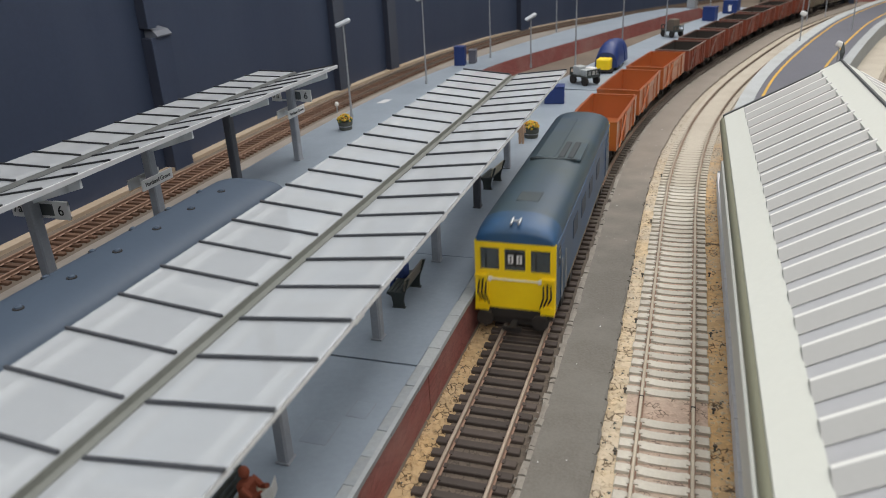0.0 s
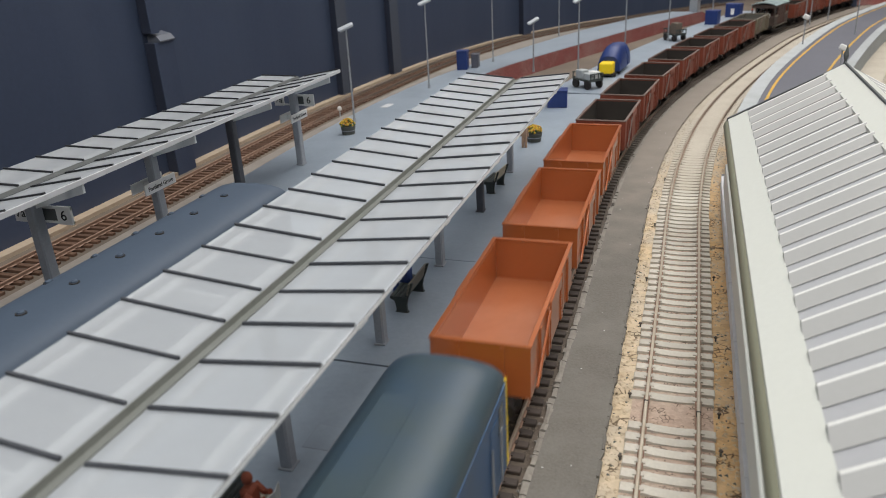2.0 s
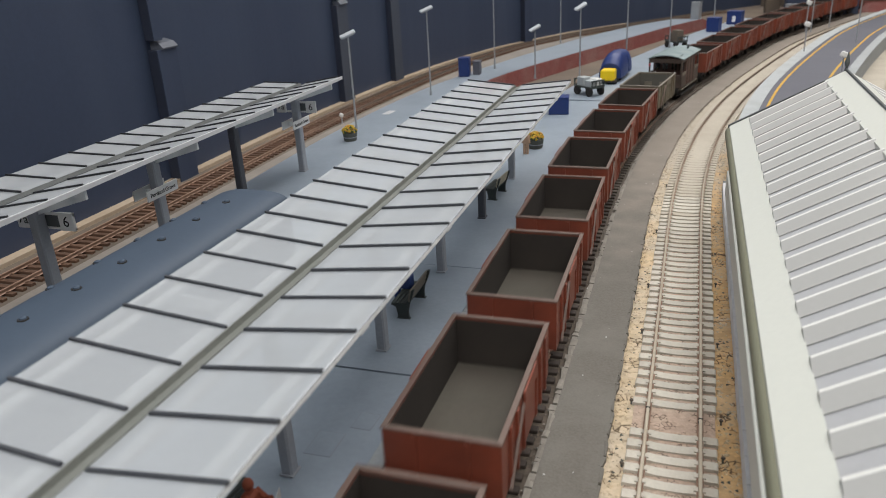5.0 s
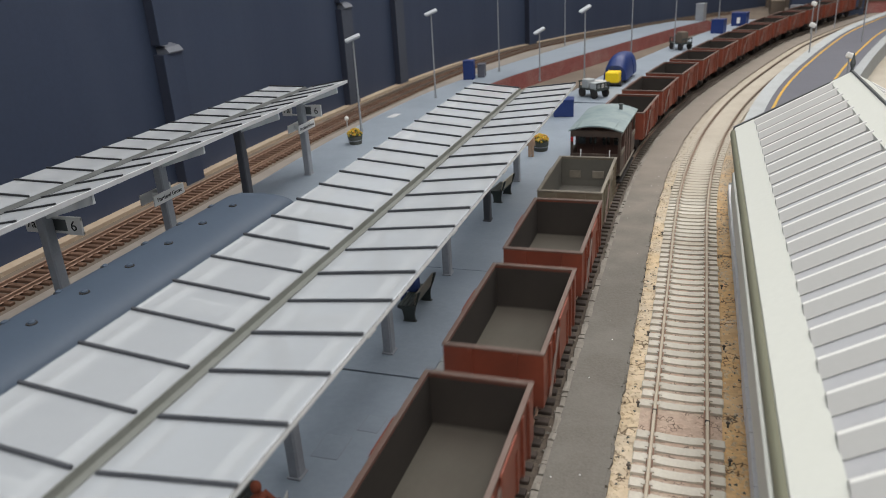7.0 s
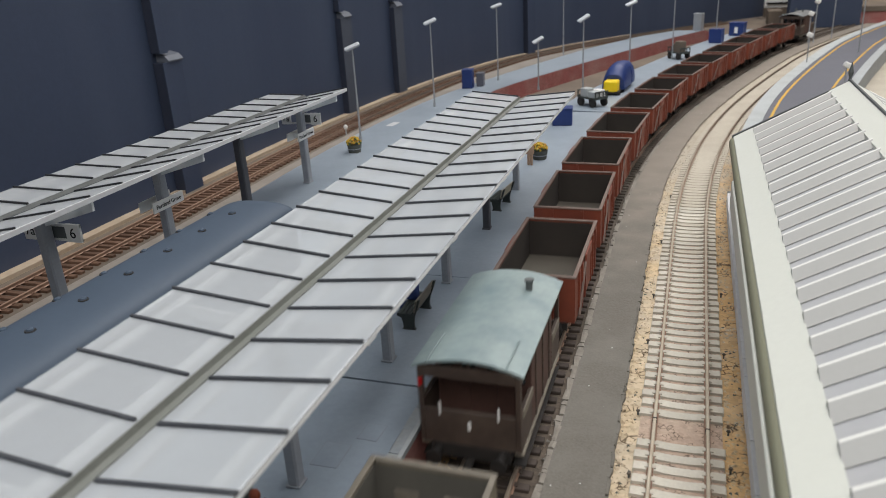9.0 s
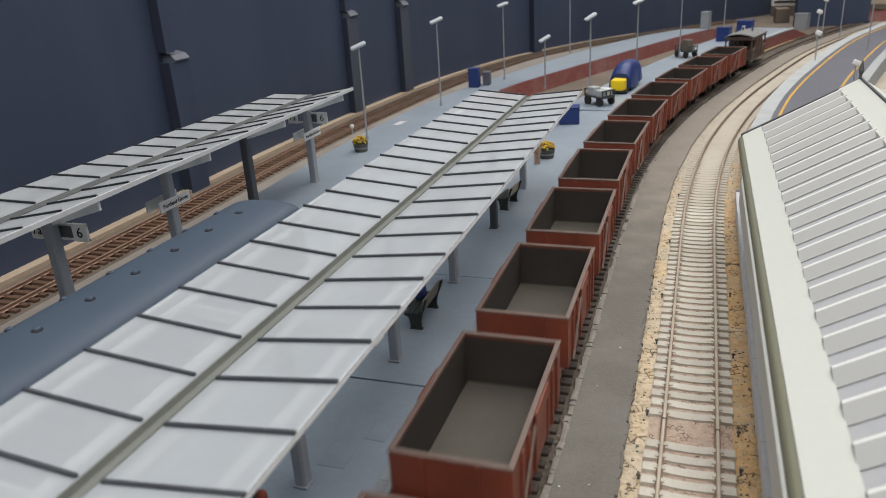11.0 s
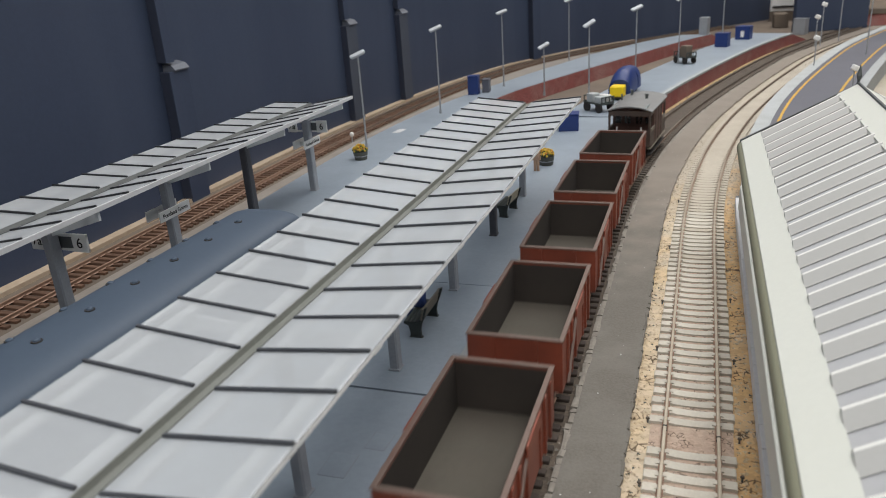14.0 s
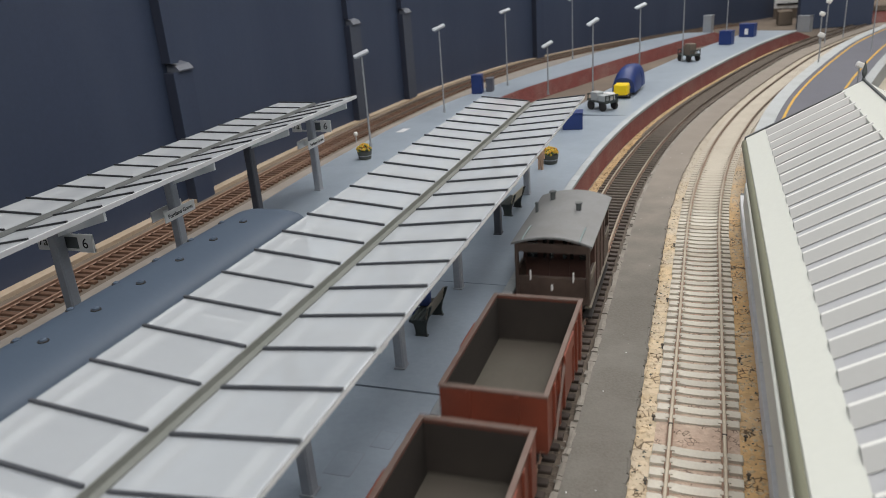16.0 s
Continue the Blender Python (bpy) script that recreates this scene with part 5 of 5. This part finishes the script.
def bench(x, y, rz, back="bench", reach=10):
    b = thing("platform_bench", "dark platform bench with slatted seat and back", "bench", at(x, y, PZ, rz), group="platform benches")
    for e in (-1, 1):
        bm = bmesh.new()
        prism(bm, [(-1.8, 0), (2.8, 0), (2.6, 3.0), (3.2, 6.0), (4.6, 9.5), (5.9, 13.4), (4.9, 13.4), (3.4, 9.5), (1.8, 6.9), (-4.4, 6.7), (-4.6, 5.9), (-2.6, 5.2), (-2.0, 2.5)], e * reach - 0.6, e * reach + 0.6)
        box(bm, -2.3, 3.3, e * reach - 0.9, e * reach + 0.9, 0, 0.35)
        part("end_frame", bm, "bench", b)
    for i in range(4):
        part("seat_slat", boxes((-4.2 + i * 1.9, -2.7 + i * 1.9, -reach - 1, reach + 1, 6.6, 7.2)), "benchwood" if rz == 180 else "bench", b)
    for i in range(3):
        z = 8.0 + 1.8 * i
        part("back_slat", boxes((3.0 + 0.42 * i, 3.7 + 0.42 * i, -reach - 1, reach + 1, z, z + 1.4)), back, b)


bench(-1.5, 267, 0, "benchback")
bench(-1.5, 419, -6, "benchwood", 8.6)
bench(2.5, 127, 180)


def seated_figure(x, y, rz, mat, label):
    bm = bmesh.new()
    box(bm, -1.9, 1.9, -2.4, 2.4, 7.2, 14.0, chamfer=0.9)
    ball(bm, (0, 0, 16.4), 1.55, 1.5, 1.9)
    for e in (-1.2, 1.2):
        box(bm, -1.0, 6.0, e - 0.9, e + 0.9, 7.2, 9.0, chamfer=0.4)
        box(bm, 4.4, 6.2, e - 0.9, e + 0.9, 0.0, 8.0, chamfer=0.4)
        rod(bm, (0.2, e * 2.1, 13), (3.0, e * 2.0, 10.6), 0.9, n=8)
        rod(bm, (3.0, e * 2.0, 10.6), (5.4, e * 1.2, 12.0), 0.75, n=8)
    return solo("model_figure", bm, mat, label, "figurine", at(x, y, PZ, rz), group="model figures", smooth=True)


seated_figure(3.5, 132, 0, "figbrown", "seated rust-brown model figure on the bench")
seated_figure(-3.5, 271, 180, "figblue", "seated blue model figure on the bench")
bm = bmesh.new()
for s in (-1, 1):
    a = [bm.verts.new(p) for p in ((7.4, 0, 9.5), (7.4, 0, 14.0), (6.6, s * 3.6, 14.4), (6.6, s * 3.6, 9.9))]
    b = [bm.verts.new(v.co + Vector((0.25, 0, 0))) for v in a]
    for q in ((a[0], a[1], a[2], a[3]), (b[3], b[2], b[1], b[0]), (a[0], b[0], b[1], a[1]), (a[1], b[1], b[2], a[2]), (a[2], b[2], b[3], a[3]), (a[3], b[3], b[0], a[0])):
        bm.faces.new(q)
solo("newspaper", bm, "paper", "open newspaper held by the seated figure", "newspaper", at(3.5, 132, PZ - 0.6))
bm = bmesh.new()
for e in (-1, 1):
    rod(bm, (e * 1.1, 0, 0), (e * 1.0, 0, 8), 0.95, 1.1, n=8)
    rod(bm, (e * 2.5, 0, 8), (e * 2.1, 0, 14), 0.7, n=8)
box(bm, -2.2, 2.2, -1.4, 1.4, 7.6, 14.4, chamfer=0.7)
ball(bm, (0, 0, 16.6), 1.4, 1.4, 1.7)
solo("model_figure", bm, "figtan", "standing tan model figure beside the planter", "figurine", at(-3, 513, PZ), group="model figures", smooth=True)

# ---- barrows, tractor, crates ----


def barrow(x, y, rz, load, label, goods=""):
    b = thing("luggage_barrow", label, "barrow", at(x, y, PZ, rz), group="luggage barrows")
    part("deck", boxes((-8, 8, -13, 13, 7.4, 8.8), chamfer=0.2), "bench", b)
    for e in (-1, 1):
        bm = boxes((-8, 8, e * 12.6 - 0.4, e * 12.6 + 0.4, 8.8, 10.0), (-8, 8, e * 12.6 - 0.4, e * 12.6 + 0.4, 13.8, 15.0))
        for i in range(4):
            box(bm, -7.6 + i * 4.8, -6.8 + i * 4.8, e * 12.6 - 0.4, e * 12.6 + 0.4, 10, 13.8)
        part("end_rack", bm, "bench", b)
        for s in (-1, 1):
            bm = bmesh.new()
            rod(bm, (s * 6.0, e * 8.5, 4.2), (s * 8.2, e * 8.5, 4.2), 4.2, n=14)
            part("wheel", bm, "black", b)
    for i, (px, py, w, d, h) in enumerate(load):
        part("parcel", boxes((px - w, px + w, py - d, py + d, 8.8, 8.8 + h), chamfer=0.5), goods or ("coping" if i % 2 == 0 else "white"), b)


barrow(13, 732, 48, [(-3.4, -6, 3.6, 4.5, 6), (3.6, -5, 3.4, 5, 7), (-2.5, 5, 4.4, 4.8, 8), (4.4, 6, 2.8, 4, 5.5)], "dark luggage barrow with pale parcels")
barrow(84, 1050, 40, [(-2, -5, 5, 5.5, 14), (2, 5.5, 5, 4.5, 10)], "dark luggage barrow laden with brown sacks", "board")
tr = thing("platform_tractor", "yellow-nosed platform tractor with a blue hooded trailer body", "vehicle", at(25, 792, PZ, -6))
part("nose", boxes((-7, 7, -8, 6, 2.5, 14.5), chamfer=1.2), "yellow", tr, "yellow nose")
bm = bmesh.new()
rings = [[bm.verts.new((x * (0.9 + 0.1 * k), y, z * k + 4)) for x, z in roof_profile(12, 0, 24, 12, 2.6)] for y, k in ((7, 0.62), (12, 0.82), (20, 0.95), (30, 1.0), (44, 1.0))]
for p, q in zip(rings, rings[1:]):
    for i in range(len(p)):
        bm.faces.new((p[i], p[(i + 1) % len(p)], q[(i + 1) % len(p)], q[i]))
bm.faces.new(rings[0][::-1])
bm.faces.new(rings[-1])
part("hood", bm, "royal", tr, "royal blue hood", smooth=True)
part("chassis", boxes((-8, 8, -8, 62, 2.0, 4.2)), "black", tr)
bm = bmesh.new()
outer, inside = roof_profile(12, 0, 22, 12, 2.6), roof_profile(10.4, 0, 20.4, 12, 2.6)
prism(bm, [(x, z + 4) for x, z in outer] + [(x, z + 4) for x, z in inside[::-1]], 48, 62)
part("rear_hood", bm, "royal", tr, "open blue rear hood", smooth=True)
for yy in (-3, 18, 52):
    for s in (-1, 1):
        bm = bmesh.new()
        rod(bm, (s * 7.5, yy, 2.4), (s * 9.2, yy, 2.4), 2.4, n=12)
        part("wheel", bm, "black", tr)


def crate(x, y, w, d, h, rz, mat, label, name="crate", z0=PZ):
    c = thing(name, label, name.replace("_", " "), at(x, y, z0, rz))
    part("body", boxes((-w / 2, w / 2, -d / 2, d / 2, 0, h - 1.2), chamfer=0.4), mat, c)
    part("lid", boxes((-w / 2 - 0.4, w / 2 + 0.4, -d / 2 - 0.4, d / 2 + 0.4, h - 1.2, h), chamfer=0.3), mat, c)


crate(-2, 648, 17, 14, 15, 8, "royal", "blue lidded parcel crate on the platform", "parcel_crate")
crate(-140, 832, 12, 12, 21, 5, "royal", "dark blue cabinet on the platform", "cabinet")
crate(-129, 846, 8, 12, 15, 5, "slate", "grey-purple cabinet on the platform", "cabinet")
crate(133, 1218, 18, 16, 20, -18, "royal", "blue kiosk on the platform", "kiosk")
crate(166, 1310, 22, 18, 20, -18, "royal", "blue kiosk with a white mark", "kiosk")
crate(107, 1396, 14, 14, 28, -18, "galv", "tall pale grey equipment cabinet", "equipment_cabinet")
crate(271, 1530, 22, 14, 28, -30, "galv", "pale grey box before the end panel", "equipment_box", 0)
solo("kiosk_mark", boxes((-2.5, 2.5, -0.3, 0.3, 4, 13), chamfer=0.1), "white", "white mark on the kiosk front", "sign", at(163.2, 1300.6, PZ, -18))

# ---- loose bits on the ground ----
rng = random.Random(5)


def chip(bm, x, y, z, s):
    h = s * rng.uniform(0.3, 0.6)
    a = rng.uniform(0, 3.14)
    v = [bm.verts.new((x + s * k * math.cos(a + t), y + s * k * math.sin(a + t), z + (0 if i < 3 else h))) for i, (t, k) in enumerate([(0, 1), (2.1, 0.8), (4.2, 0.9), (1.0, 0.25)])]
    for f in ((0, 2, 1), (0, 1, 3), (1, 2, 3), (2, 0, 3)):
        bm.faces.new([v[i] for i in f])


def scatter(name, label, mat, n, lo, hi, y0, y1, z, s0, s1, keep=None):
    bm = bmesh.new()
    k = 0
    while k < n:
        u, y = rng.uniform(lo, hi), y0 + (y1 - y0) * rng.random() ** 1.3
        if keep and not keep(u, y):
            continue
        px, py = lane(u)(y)
        chip(bm, px, py, z, rng.uniform(s0, s1))
        k += 1
    return solo(name, bm, mat, label, "ballast", kind="stuff")


def off_sleepers(c):
    return lambda u, y: abs(u - c) > 15


scatter("dark_crumbs", "dark crumbs between cork granules", "tub", 260, 87, 129.5, 130, 620, 0.6, 0.25, 1.0, off_sleepers(B_X))
scatter("cork_crumbs", "loose cork granules beside the track", "corkpale", 1600, 86.5, 129.5, 130, 700, 0.5, 0.5, 1.7, off_sleepers(B_X))
scatter("cork_crumbs", "loose cork granules under the platform edge", "cork", 1500, 26.8, 34.6, 130, 700, 0.5, 0.6, 1.9)
scatter("dark_crumbs", "dark crumbs under the platform edge", "tub", 120, 27, 34.5, 130, 500, 0.6, 0.2, 0.8)
scatter("grey_crumbs", "broken grey edge of the path strip", "path", 160, 63.4, 67.6, 130, 700, 1.6, 0.4, 1.3)
scatter("pale_crumbs", "pale broken crumbs between sleepers and path", "verge", 130, 62.8, 67.5, 130, 900, 2.0, 0.3, 1.0)
scatter("pale_crumbs", "pale crumbs along the other edge of the path", "corkpale", 500, 85.6, 88.2, 130, 900, 0.7, 0.5, 1.7)
scatter("white_crumbs", "tiny pale paint flakes on the path", "white", 34, 64, 84, 150, 800, 2.4, 0.12, 0.55)


def broken_edge(u0, u1, y0, y1):
    """A crumbling raised edge in uneven lengths with cracks between them."""
    bm = bmesh.new()
    y = y0
    while y < y1:
        n = rng.uniform(2.5, 9.0) * (1 if y < 500 else 2.5)
        za, zb = rng.uniform(1.9, 2.7), rng.uniform(1.9, 2.7)
        ring = []
        for yy, z in ((y, za), (y + n - rng.uniform(0.1, 0.6), zb)):
            a, b = u0 + rng.uniform(-0.5, 0.7), u1 + rng.uniform(-0.4, 0.5)
            ring.append([bm.verts.new((*lane(u)(yy), h)) for u, h in ((a - 0.4, 0.5), (a, z), ((a + b) / 2, z + rng.uniform(-0.2, 0.4)), (b, z - 0.1), (b, 0.5))])
        p, q = ring
        for i in range(4):
            bm.faces.new((p[i], p[i + 1], q[i + 1], q[i]))
        bm.faces.new(p[::-1])
        bm.faces.new(q)
        y += n
    return bm


solo("path_edge", broken_edge(64.2, 66.7, 120, 1300), "plaster", "crumbling pale plaster edge of the path", "edging", kind="stuff")
solo("path_border", broken_edge(85.5, 86.7, 120, 900), "path", "ragged torn border of the grey path card", "edging", kind="stuff")
solo("paper_slip", boxes((-3.5, 3.5, -8, 8, 0, 0.25), chamfer=0.05), "tilepale", "small white paper slip lying on the platform", "paper", at(-157, 638, PZ, -4))
bm = bmesh.new()
rod(bm, (0, 0, 0), (0, 0, 7), 0.7, n=8)
mk = thing("marker_post", "small white-topped marker post on the verge", "post", at(-218, 664, 1.2))
part("shaft", bm, "galv", mk)
bm = bmesh.new()
ball(bm, (0, 0, 8.4), 2.2, 2.2, 2.4)
part("knob", bm, "white", mk, "white knob", smooth=True)


def pin(u, y):
    px, py = lane(u)(y)
    p = thing("track_pin", "dark track pin standing beside the track", "pin", at(px, py, 0), group="track pins")
    bm = bmesh.new()
    rod(bm, (0, 0, 0.4), (0, 0, 2.3), 0.35, n=8)
    part("shank", bm, "ridgegrey", p)
    bm = bmesh.new()
    rod(bm, (0, 0, 2.3), (0, 0, 2.8), 0.8, 0.55, n=10)
    part("head", bm, "sleeper_far", p, smooth=True)


for u, y in ((92.5, 298), (92.4, 243), (92.2, 206), (123.5, 216), (123.6, 190), (123.4, 237), (123.2, 292), (92.3, 345), (123.4, 352), (92.4, 420), (92.6, 510)):
    pin(u, y)


def motions():
    for ob, s, base, aside in TRAIN:
        walk(ob, [(t, vehicle_pose(s - SPEED * t, base, aside)) for t in [0.5 * k for k in range(33)]])


motions()
